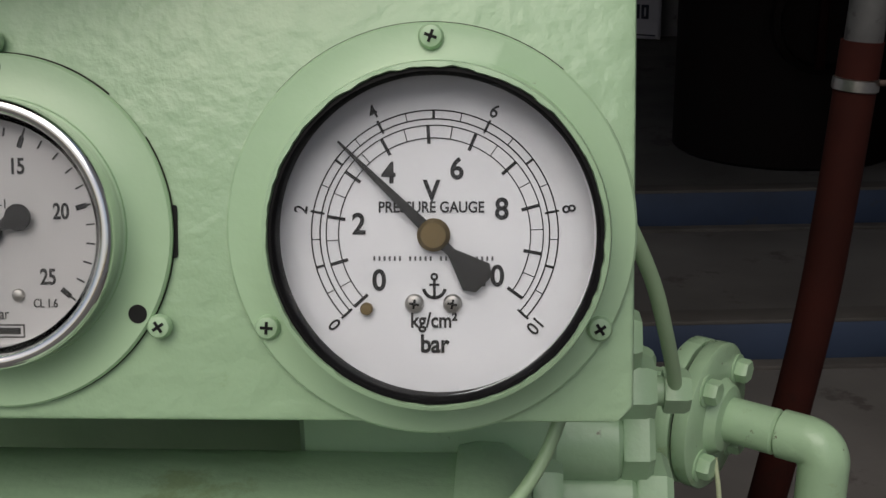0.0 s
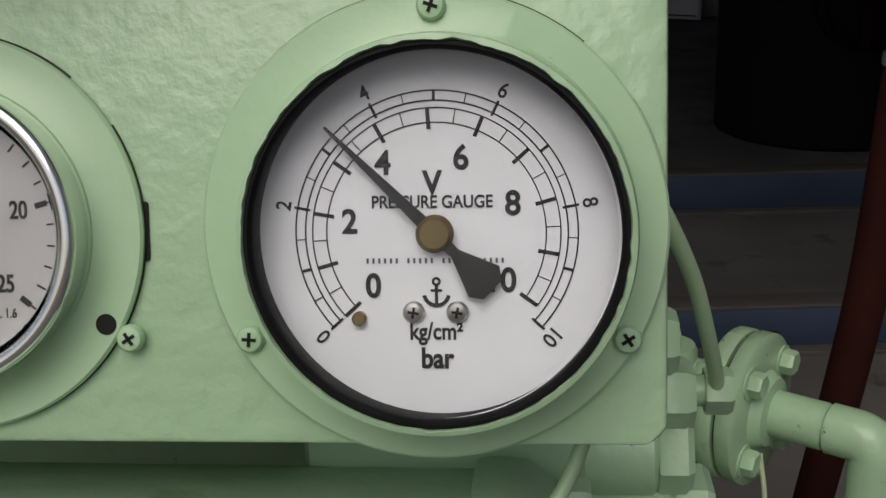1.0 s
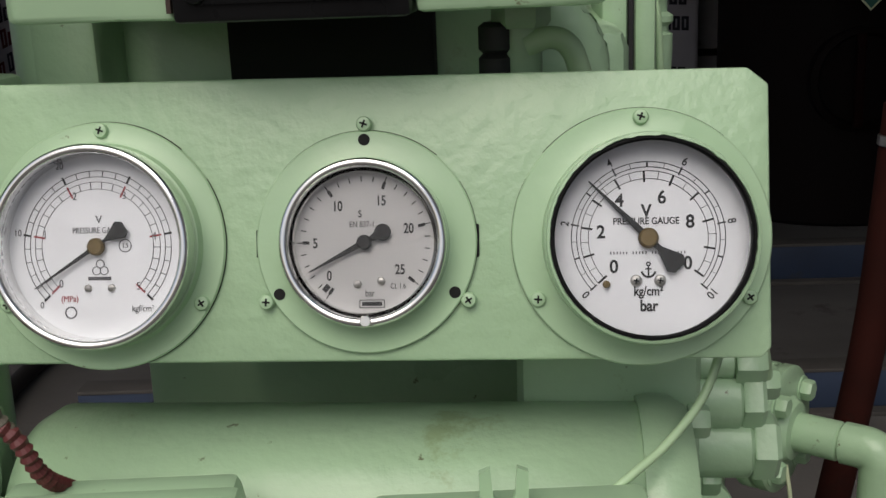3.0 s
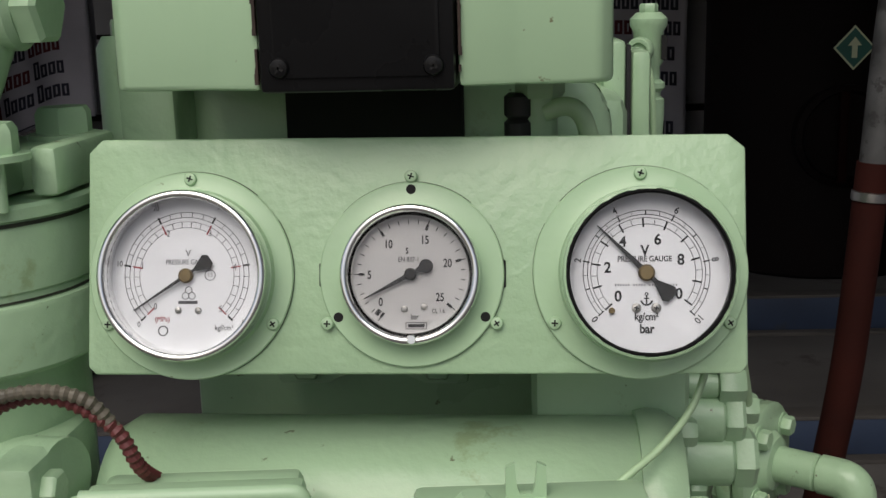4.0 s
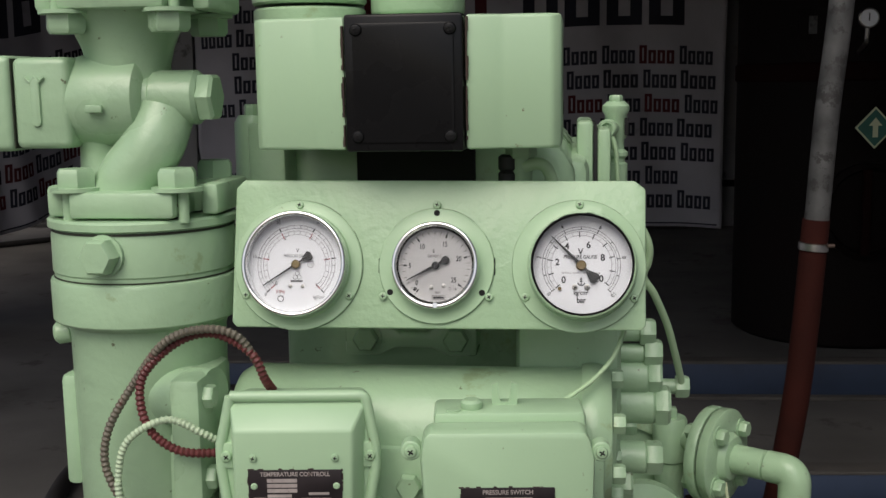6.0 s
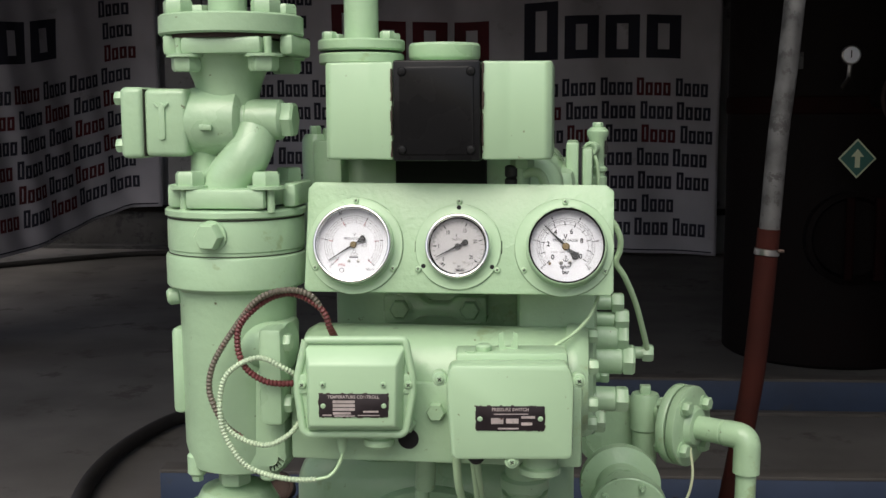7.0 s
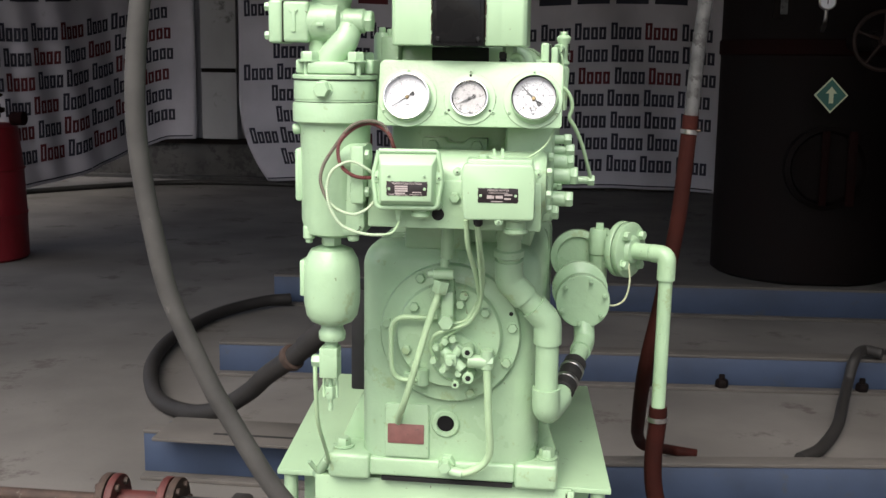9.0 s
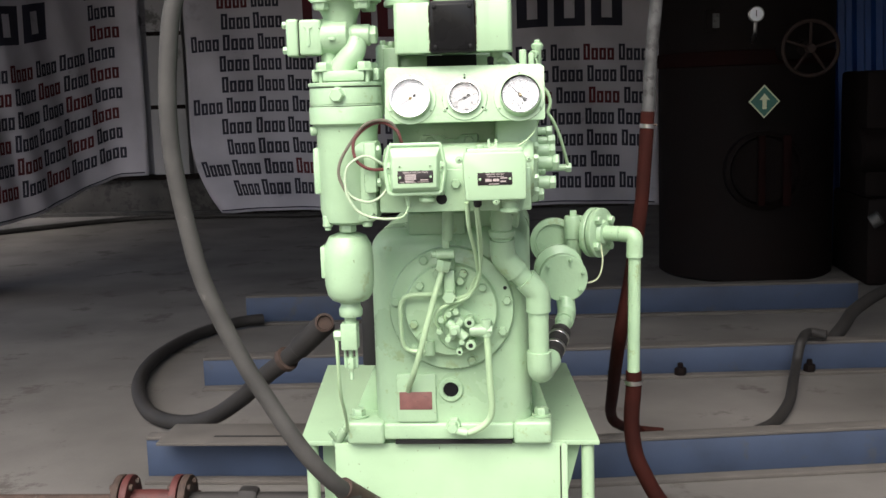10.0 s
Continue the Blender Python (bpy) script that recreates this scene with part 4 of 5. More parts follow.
# sight glass, name plate and drain
sg = part("sight_glass", lathe([(0.030, 0), (0.030, 0.010), (0.027, 0.013), (0.019, 0.013), (0.0175, 0.006), (0.0, 0.006)], (-0.063, 0.197, 0.746), (0, -1, 0), 48), cast, comp)
part("sight_window", lathe([(0.0178, 0.0062), (0.0178, 0.0074), (0, 0.0074)], (-0.063, 0.197, 0.746), (0, -1, 0), 32), black_gloss, sg, "dark sight glass window")
for a in range(0, 360, 90):
    bolt(sg, (-0.063 + 0.0235 * math.cos(radians(a + 40)), 0.184, 0.746 + 0.0235 * math.sin(radians(a + 40))), (0, -1, 0), 0.003, 0.003)
pad = part("plate_pad", slab(rounded(-0.192, -0.098, 0.668, 0.785, 0.006), 0.184, 0.198, 0.002), cast, comp)
nmp = part("name_plate", slab(rounded(-0.186, -0.108, 0.699, 0.742, 0.002), 0.1824, 0.184, 0.0004), plate_red, pad, "worn red-brown metal name plate")
dr = part("drain_fitting", hexa((-0.058, 0.197, 0.662), (0, -1, 0), 0.018, 0.022), cast, comp)
part("drain_nut", hexa((-0.060, 0.175, 0.660), (0, -1, 0), 0.014, 0.022), cast, dr)
part("drain_elbow", rod((-0.05, 0.165, 0.652), (-0.022, 0.160, 0.648), 0.010, 20), cast, dr)
# neck and upper casting
part("neck_block", box(-0.155, -0.02, 0.205, 0.45, 1.115, 1.168, 0.006), cast, comp)
part("neck_casting", box(-0.14, 0.105, 0.24, 0.60, 1.12, 1.215, 0.01), cast, comp)
up = slab([(-0.185, 1.195), (0.136, 1.195), (0.136, 1.285), (-0.185, 1.285)], -0.035, 0.02, 0.004)
hd = part("front_casting", up, cast, comp)
own = lathe([(0.0, -0.178), (0.054, -0.178), (0.060, -0.168), (0.060, 0.118), (0.054, 0.130), (0.0, 0.130)], (0, 0.03, 1.276), (1, 0, 0), 64)
part("cooler_barrel", own, cast, comp)
hole = lathe([(0.0115, 0), (0.0115, 0.0006), (0, 0.0006)], (-0.053, -0.0352, 1.222), (0, -1, 0), 24)
part("casting_hole", hole, shade_black, hd)
for x, z in ((-0.054, 1.240), (-0.022, 1.254)):
    bolt(hd, (x, -0.035, z), (0, -1, 0), 0.0105, 0.009)
part("cylinder_block", box(-0.18, 0.125, 0.178, 0.62, 1.19, 1.505, 0.012), cast, comp)
part("head_dome", slab(rounded(-0.185, 0.112, 1.40, 1.532, [0.01, 0.01, 0.045, 0.045]), 0.13, 0.55, 0.012, seg=3), cast, comp)
# Black box paints the deep shade between switch box and gauge panel.
dark = part("head_recess_shade", box(-0.09, 0.02, 0.118, 0.132, 1.47, 1.526, 0.003), shade_black, comp)
part("head_flange", box(0.113, 0.130, 0.26, 0.40, 1.40, 1.538, 0.004), cast, comp)
part("gasket", box(0.1305, 0.1335, 0.262, 0.40, 1.40, 1.534), rubber, comp)
part("head_flange", box(0.134, 0.148, 0.26, 0.40, 1.40, 1.530, 0.004), cast, comp)
part("side_head", box(0.06, 0.152, 0.055, 0.40, 1.20, 1.42, 0.012), cast, comp)
brk = part("link_bracket", slab([(-0.10, 1.338), (-0.10, 1.372), (-0.055, 1.372), (-0.045, 1.362), (-0.018, 1.362), (-0.008, 1.372), (0.030, 1.372), (0.030, 1.338), (0.0, 1.338), (-0.015, 1.346), (-0.05, 1.346), (-0.065, 1.338)], 0.040, 0.076, 0.004), cast, comp, m=pose(-0.012, 0.108, -0.022))
for x in (-0.090, -0.002):
    bolt(brk, (x, 0.148, 1.334), (0, -1, 0), 0.0125, 0.012, 0.015)
tower = part("stud_tower", lathe([(0.016, 1.40), (0.016, 1.545), (0.012, 1.552), (0.0, 1.552)], (-0.186, 0.11, 0), (0, 0, 1), 24), cast, comp)
bolt(tower, (-0.186, 0.11, 1.552), (0, 0, 1), 0.007, 0.010)
tower = part("stud_tower", box(-0.185, -0.150, 0.09, 0.14, 1.40, 1.545, 0.004), cast, comp)
bolt(tower, (-0.168, 0.11, 1.545), (0, 0, 1), 0.009, 0.014)
part("head_tube", sweep(curve_points([(0.068, 0.044, 1.507), (0.078, 0.044, 1.5105), (0.086, 0.045, 1.508), (0.091, 0.046, 1.499), (0.094, 0.049, 1.48), (0.095, 0.055, 1.42)], 8), 0.0052, 14), tubing, comp)
# stubs and screws on the casting's end
for z, y, x0, x1, r, hr, hl in ((1.354, 0.10, 0.13, 0.170, 0.009, 0.0125, 0.014), (1.334, 0.10, 0.13, 0.174, 0.009, 0.0135, 0.016), (1.312, 0.10, 0.12, 0.178, 0.0155, 0.0165, 0.012), (1.286, 0.10, 0.12, 0.184, 0.0175, 0.0185, 0.014), (1.243, 0.08, 0.12, 0.176, 0.0145, 0.0155, 0.014), (1.268, 0.10, 0.13, 0.158, 0.010, 0.011, 0.010), (1.218, 0.08, 0.12, 0.152, 0.018, 0.016, 0.012)):
    st = part("pipe_stub", rod((x0, y, z), (x1, y, z), r, 28), cast, comp)
    part("stub_plug", hexa((x1, y, z), (1, 0, 0), hr, hl), cast, st)
endp = part("end_plate", lathe([(0.061, 0.118), (0.0625, 0.124), (0.0615, 0.134), (0.056, 0.142), (0, 0.143)], (0, 0.03, 1.278), (1, 0, 0), 56), cast, comp)
for a in (20, 75, 150, 200, 260, 320):
    bolt(endp, (0.143, 0.03 + 0.049 * math.cos(radians(a)), 1.278 + 0.049 * math.sin(radians(a))), (1, 0, 0), 0.0085, 0.010)
rv = part("relief_valve", lathe([(0.010, 1.40), (0.0125, 1.455), (0.0135, 1.475), (0.0135, 1.487), (0.0105, 1.489), (0.0105, 1.493), (0.0138, 1.496), (0.0138, 1.500), (0.0095, 1.503), (0.0095, 1.513), (0.0122, 1.517), (0.0122, 1.541), (0.0150, 1.546), (0.0150, 1.551), (0.010, 1.556), (0.0, 1.556)], (0.156, 0.36, 0), (0, 0, 1), 28), cast, comp)
bolt(rv, (0.156, 0.36, 1.556), (0, 0, 1), 0.0075, 0.007)
part("side_port", lathe([(0.0085, 0), (0.0085, 0.014), (0.0105, 0.016), (0.0105, 0.024), (0.0090, 0.026), (0.0065, 0.026), (0.006, 0.023), (0.0, 0.023)], (0.152, 0.352, 1.527), (-0.28, -1, 0), 24), cast, rv)
part("port_slot", box(0.1655, 0.1695, 0.3485, 0.352, 1.519, 1.538), shade_black, rv)
part("port_tube", sweep(curve_points([(0.150, 0.330, 1.522), (0.155, 0.329, 1.505), (0.157, 0.330, 1.48), (0.161, 0.333, 1.40)], 8), 0.0026, 10), tubing, rv)

# ---- discharge riser and cap on the head ----
ris = thing("discharge_riser", (-0.130, 0.12, 1.60), "pale green flanged riser pipe on the cylinder head", "pipe")
part("pipe", rod((-0.130, 0.12, 1.53), (-0.130, 0.12, 2.2), 0.0205, 32), cast, ris)
part("flange", lathe([(0.050, 1.650), (0.052, 1.652), (0.052, 1.661), (0.050, 1.663), (0.02, 1.663)], (-0.130, 0.12, 0), (0, 0, 1), 48), cast, ris)
part("flange", lathe([(0.049, 1.634), (0.051, 1.636), (0.051, 1.645), (0.049, 1.647), (0.02, 1.647)], (-0.130, 0.12, 0), (0, 0, 1), 48), cast, ris)
for a in (30, 150, 210, 330):
    bolt(ris, (-0.130 + 0.040 * math.cos(radians(a)), 0.12 + 0.040 * math.sin(radians(a)), 1.663), (0, 0, 1), 0.009, 0.009)
cap = thing("head_cap", (-0.030, 0.12, 1.53), "round pale green cap behind the switch box", "cap")
part("disc", lathe([(0.030, 1.53), (0.036, 1.636), (0.0415, 1.640), (0.0425, 1.643), (0.0425, 1.655), (0.040, 1.658), (0.0, 1.659)], (-0.030, 0.12, 0), (0, 0, 1), 48), cast, cap)

# ---- temperature controller and pressure switch ----
TCM = pose(-0.103, -0.068, 1.296, 0, 0, 6)
tc = thing("temperature_controller", (-0.104, -0.05, 1.25), "pale green cast temperature controller box with a worn black name plate", "controller")
lip = [(-0.049, 0.049), (0.049, 0.049), (0.0555, 0.005), (0.0555, -0.012), (0.049, -0.046), (0.044, -0.050), (-0.048, -0.050), (-0.053, -0.046), (-0.0575, -0.012), (-0.0575, 0.005)]
part("back_tray", slab([(x, z * (1.0 if z < 0 else 0.82)) for x, z in lip], 0.008, 0.03, 0.004), paint_box, tc, m=TCM)
part("tray_lip", slab([(x * 1.07, z * (1.15 if z < 0 else 0.90)) for x, z in lip], -0.011, 0.009, 0.003), paint_box, tc, m=TCM)
rim = fillet([(x * 1.07, -0.0105, z * (1.15 if z < 0 else 0.90)) for x, z in lip + lip[:1]], 0.006, 4)
part("lip_bead", sweep(rim, 0.0044, 12), paint_box, tc, "rounded bright lip", m=TCM)
inner = bmesh.new()
lo = [(-0.046, -0.044), (0.044, -0.044), (0.046, 0.022), (-0.046, 0.022)]
v0 = [inner.verts.new((x - 0.002, -0.030, z)) for x, z in lo]
v1 = [inner.verts.new((x, -0.0105, z)) for x, z in ((-0.052, -0.054), (0.050, -0.054), (0.0535, 0.040), (-0.0535, 0.040))]
inner.faces.new(v0)
for k in range(4):
    inner.faces.new((v0[k], v0[(k + 1) % 4], v1[(k + 1) % 4], v1[k]))
inner.faces.new(v1)
bmesh.ops.recalc_face_normals(inner, faces=inner.faces)
bmesh.ops.bevel(inner, geom=inner.edges[:], offset=0.0025, segments=2, profile=0.5, affect="EDGES")
part("cover", inner, paint_box, tc, m=TCM)
for x in (-0.0565, 0.0555):
    part("screw_ear", box(x - 0.006, x + 0.006, -0.014, 0.004, -0.013, 0.008, 0.0015), paint_box, tc, m=TCM)
    screw(tc, x, -0.003, 0.0042, TCM, 40, -0.014, paint)
for x in (-0.033, 0.030):
    screw(tc, x, 0.001, 0.003, TCM, 15, -0.0303, paint)


def name_plate(parent, m, w, h, y, title, worn):
    """A dark plate with a readable heading and unreadable entries as bars."""
    pl = part("name_plate", slab(rounded(-w / 2, w / 2, -h / 2, h / 2, 0.001), y - 0.0008, y, 0.0002), plate_black, parent, "worn black name plate with pale fields", m=m)
    rp = random.Random(int(w * 1e5))
    for k in range(26):
        u = rp.random()
        ex, ez = ((u - 0.5) * w, (h / 2) * (1 if k % 2 else -1)) if k < 18 else ((w / 2) * (1 if k % 2 else -1), (u - 0.5) * h)
        a, c = rp.uniform(0.0006, 0.0030), rp.uniform(0.0004, 0.0010)
        if k >= 18:
            a, c = c, a
        part("rust_stain", box(ex - a, ex + a, y - 0.0004, y + 0.0003, ez - c, ez + c), rust, pl, m=m, smooth=0)
    letters(title, h * 0.13 / 0.7, plate_pink, m @ pose(0.0, y - 0.0009, h * 0.36), pl, squeeze=0.95, bold=0.02)
    for a, b, c, d in worn:
        part("entry_field", box(a * w, b * w, y - 0.0010, y - 0.0007, c * h, d * h), plate_pink, pl, "pale worn entry field", m=m, smooth=0)
    for sx in (-0.44, 0.44):
        part("rivet", lathe([(0.0028, 0), (0.002, 0.001), (0, 0.0012)], (sx * w, y - 0.0008, -h * 0.02), (0, -1, 0), 14), paint, pl, m=m)
    return pl


name_plate(tc, TCM @ pose(-0.001, 0, -0.021), 0.072, 0.025, -0.0303, "TEMPERATURE CONTROLL",
           [(-0.30, 0.02, 0.10, 0.22), (-0.30, 0.02, -0.06, 0.06), (-0.30, 0.02, -0.22, -0.10), (-0.30, -0.04, -0.38, -0.28), (-0.45, -0.32, -0.44, -0.38), (0.14, 0.36, -0.30, -0.22), (-0.28, 0.02, -0.47, -0.42), (0.06, 0.38, -0.44, -0.40)])
part("sensor_gland", lathe([(0.012, 0), (0.008, -0.010), (0.006, -0.018), (0.0045, -0.03), (0.003, -0.034)][::-1], (-0.018, 0.012, -0.051), (0, 0, 1), 24), paint_box, tc, m=TCM)
part("conduit_gland", lathe([(0.016, 0), (0.017, -0.006), (0.014, -0.009), (0.014, -0.016), (0.017, -0.018), (0.017, -0.024), (0.012, -0.028)][::-1], (0.022, 0.014, -0.051), (0, 0, 1), 32), paint_box, tc, m=TCM)

PSM = pose(0.0595, -0.075, 1.282, 0, 0, 6)
ps = thing("pressure_switch", (0.06, -0.06, 1.23), "pale green pressure switch box with a worn black name plate", "switch")
psf = [(-0.060, -0.055), (-0.056, -0.058), (0.060, -0.058), (0.064, -0.054), (0.065, 0.020), (0.061, 0.036), (0.057, 0.041), (-0.058, 0.041), (-0.063, 0.036), (-0.065, 0.020)]
part("cover", slab(psf, -0.030, 0.0, 0.004), paint_box, ps, m=PSM)
part("back_box", slab([(-0.058, -0.056), (0.068, -0.056), (0.061, 0.047), (-0.055, 0.047)], 0.0005, 0.042, 0.004), paint_box, ps, m=PSM)
for x, z in ((-0.072, 0.026), (0.070, 0.024), (0.002, -0.061)):
    part("screw_ear", rod((x, -0.026, z), (x, -0.012, z), 0.0075, 24), paint_box, ps, m=PSM)
    screw(ps, x, z, 0.0046, PSM, 35, -0.026, paint)
name_plate(ps, PSM @ pose(0.000, 0, -0.014), 0.070, 0.0255, -0.0302, "PRESSURE SWITCH",
           [(-0.28, -0.10, -0.22, 0.02), (-0.06, 0.12, -0.20, 0.0), (0.16, 0.36, 0.0, 0.10), (-0.24, 0.26, 0.16, 0.20), (0.16, 0.32, -0.28, -0.16), (-0.18, 0.12, -0.44, -0.38)])
part("top_cap", lathe([(0.0075, 0), (0.0085, 0.002), (0.0085, 0.006), (0.006, 0.008), (0, 0.008)], (-0.026, 0.014, 0.046), (0, 0, 1), 28), paint_box, ps, m=PSM)
part("top_cap", lathe([(0.006, 0), (0.006, 0.002), (0, 0.003)], (-0.040, 0.008, 0.046), (0, 0, 1), 24), paint_box, ps, m=PSM)
tab = slab([(-0.010, 0.040), (0.010, 0.040), (0.010, 0.078), (0.0055, 0.080), (0.0045, 0.068), (0.003, 0.064), (-0.003, 0.064), (-0.0045, 0.068), (-0.0055, 0.080), (-0.010, 0.078)], 0.022, 0.0255)
part("fork_tab", tab, paint_box, ps, m=PSM @ pose(0, 0, -0.015))
part("union", lathe([(0.0075, 0), (0.0085, -0.006), (0.0085, -0.016), (0.005, -0.02)][::-1], (-0.034, 0.016, -0.056), (0, 0, 1), 24), hose_dark, ps, "dark unpainted union nut", m=PSM)
part("conduit_gland", lathe([(0.022, 0), (0.022, -0.008), (0.018, -0.010), (0.018, -0.022), (0.022, -0.024), (0.022, -0.03), (0.015, -0.034)][::-1], (0.034, 0.018, -0.056), (0, 0, 1), 36), paint_box, ps, m=PSM)

# ---- cables and thin tubes at the front ----
def cable(name, pts, r, material, label, cat="cable", rib=0.0, step=None, seg=12):
    line = curve_points(pts, 14)
    if rib:
        line = evenly(line, step)
    ob = part(name, sweep(line, r, seg, rib), material, None, smooth=50 if not rib else 15)
    return tagged(ob, label, cat)


cable("armoured_cable", [(-0.130, -0.04, 1.330), (-0.132, -0.062, 1.348), (-0.140, -0.070, 1.371), (-0.168, -0.072, 1.387), (-0.197, -0.073, 1.381), (-0.225, -0.074, 1.357), (-0.231, -0.075, 1.334), (-0.223, -0.076, 1.308), (-0.199, -0.076, 1.292), (-0.168, -0.070, 1.290), (-0.158, -0.062, 1.292)], 0.0028, armour_red, "looped armoured cable with worn dark red paint", rib=0.42, step=0.0021)
cable("armoured_cable", [(-0.136, -0.066, 1.362), (-0.150, -0.074, 1.386), (-0.176, -0.078, 1.392), (-0.207, -0.078, 1.381), (-0.238, -0.068, 1.345), (-0.258, -0.072, 1.312), (-0.264, -0.074, 1.285), (-0.258, -0.075, 1.262), (-0.246, -0.072, 1.240), (-0.230, -0.070, 1.228)], 0.0028, armour_brown, "dull reddish brown armoured cable loop", rib=0.35, step=0.0021)
cable("capillary_tube", [(-0.164, -0.062, 1.292), (-0.180, -0.078, 1.308), (-0.208, -0.080, 1.319), (-0.240, -0.081, 1.302), (-0.250, -0.081, 1.272), (-0.246, -0.081, 1.246), (-0.228, -0.080, 1.230), (-0.201, -0.078, 1.223), (-0.178, -0.072, 1.233), (-0.164, -0.055, 1.250)], 0.0024, armour_green, "pale green wound metal capillary loop on the controller", "tube", rib=0.35, step=0.0019)
cable("capillary_tube", [(-0.250, -0.084, 1.268), (-0.245, -0.086, 1.238), (-0.226, -0.087, 1.207), (-0.202, -0.086, 1.194), (-0.172, -0.084, 1.188), (-0.145, -0.082, 1.188)], 0.0024, armour_green, "pale green wound metal capillary tail", "tube", rib=0.35, step=0.0019)
cable("copper_tube", [(-0.146, -0.082, 1.188), (-0.131, -0.078, 1.192), (-0.123, -0.066, 1.204), (-0.122, -0.052, 1.218), (-0.122, -0.049, 1.235)], 0.0019, tubing, "thin green bent tube into the controller", "tube")
cable("copper_tube", [(0.148, 0.14, 1.455), (0.160, 0.15, 1.452), (0.173, 0.155, 1.442), (0.181, 0.16, 1.424), (0.181, 0.165, 1.408), (0.177, 0.17, 1.392), (0.188, 0.18, 1.373), (0.202, 0.20, 1.340), (0.212, 0.22, 1.306), (0.220, 0.24, 1.275), (0.222, 0.247, 1.262)], 0.0038, tubing, "bent green copper tube beside the gauge panel", "tube")
tn = thing("tube_union", (0.200, 0.25, 1.255), "small green union nut at the copper tube's end", "fitting")
part("nut", hexa((0.216, 0.25, 1.262), (1, 0, 0), 0.012, 0.014), cast, tn)
part("stub", rod((0.150, 0.25, 1.262), (0.218, 0.25, 1.262), 0.008, 20), cast, tn)
cable("copper_tube", [(0.162, 0.045, 1.42), (0.159, 0.03, 1.402), (0.155, 0.015, 1.386), (0.150, 0.005, 1.370), (0.142, -0.002, 1.354), (0.126, -0.014, 1.339), (0.112, -0.024, 1.331), (0.099, -0.032, 1.323), (0.088, -0.040, 1.312), (0.080, -0.044, 1.300)], 0.0020, tubing, "thin green copper tube below the gauge", "tube")
# sloping pipe from the casting to the crankcase plate
oil = thing("oil_pipe", (-0.06, 0.12, 1.19), "pale green oil pipe with a small cock, sloping down the cover", "pipe")
part("pipe", rod((-0.050, 0.10, 1.20), (-0.055, 0.11, 1.115), 0.0125, 24), cast, oil)
part("nipple", lathe([(0.0085, 0), (0.0095, 0.008), (0.0085, 0.016)], (-0.0585, 0.11, 1.098), (0, 0, 1), 20), cast, oil)
part("cock", rod((-0.080, 0.10, 1.083), (-0.040, 0.105, 1.083), 0.0105, 24), cast, oil)
part("cock_stem", rod((-0.092, 0.098, 1.084), (-0.078, 0.10, 1.084), 0.008, 16), cast, oil)
part("union_nut", hexa((-0.062, 0.105, 1.070), (-0.25, 0, -1), 0.0175, 0.026), cast, oil)
part("tube", sweep(curve_points([(-0.068, 0.105, 1.048), (-0.088, 0.10, 0.985), (-0.112, 0.10, 0.90), (-0.140, 0.125, 0.81), (-0.158, 0.165, 0.765), (-0.164, 0.185, 0.745)], 12), 0.0068, 18), tubing, oil)
cable("copper_tube", [(0.000, -0.045, 1.215), (0.002, -0.02, 1.16), (0.010, 0.04, 1.10), (0.013, 0.10, 1.04), (0.004, 0.13, 1.018), (-0.015, 0.135, 0.985), (-0.045, 0.135, 0.975)], 0.0046, tubing, "pale green copper tube from the pressure switch", "tube")
cable("copper_tube", [(0.022, -0.045, 1.21), (0.024, -0.01, 1.16), (0.024, 0.05, 1.10), (0.014, 0.10, 1.03), (-0.010, 0.115, 0.985), (-0.050, 0.115, 0.968), (-0.078, 0.115, 0.955), (-0.088, 0.12, 0.93), (-0.080, 0.125, 0.905)], 0.0040, tubing, "pale green copper tube looping to the oil pump", "tube")
cable("copper_tube", [(0.018, -0.045, 1.21), (0.020, 0.0, 1.14), (0.018, 0.08, 1.04), (-0.005, 0.12, 0.99), (-0.035, 0.125, 0.965), (-0.062, 0.12, 0.945), (-0.066, 0.12, 0.925)], 0.0032, tubing, "thin pale green tube beside the pump tube", "tube")
cable("copper_tube", [(-0.078, 0.14, 0.985), (-0.115, 0.13, 0.987), (-0.150, 0.13, 0.985), (-0.168, 0.13, 0.968), (-0.170, 0.13, 0.93), (-0.168, 0.135, 0.875), (-0.155, 0.14, 0.855), (-0.130, 0.14, 0.852), (-0.105, 0.145, 0.852)], 0.0052, tubing, "pale green tube bent round the pump", "tube")
cable("oil_tube", [(0.028, 0.115, 0.925), (0.028, 0.112, 0.905), (0.031, 0.115, 0.85), (0.033, 0.125, 0.78), (0.036, 0.14, 0.72), (0.030, 0.150, 0.688), (0.010, 0.155, 0.665), (-0.020, 0.160, 0.650), (-0.045, 0.162, 0.652)], 0.0078, tubing, "pale green bent oil tube below the pump", "tube", seg=18)
elb = part("pump_elbow", rod((-0.108, 0.15, 0.84), (-0.108, 0.15, 0.875), 0.014, 20), cast, None)
tagged(elb, "small pale green elbow fitting on the end cover", "fitting")
tagged(part("pipe_union", rod((0.028, 0.115, 0.93), (0.028, 0.115, 0.89), 0.0125, 20), cast, None), "pale green capped union on the pump outlet", "fitting")

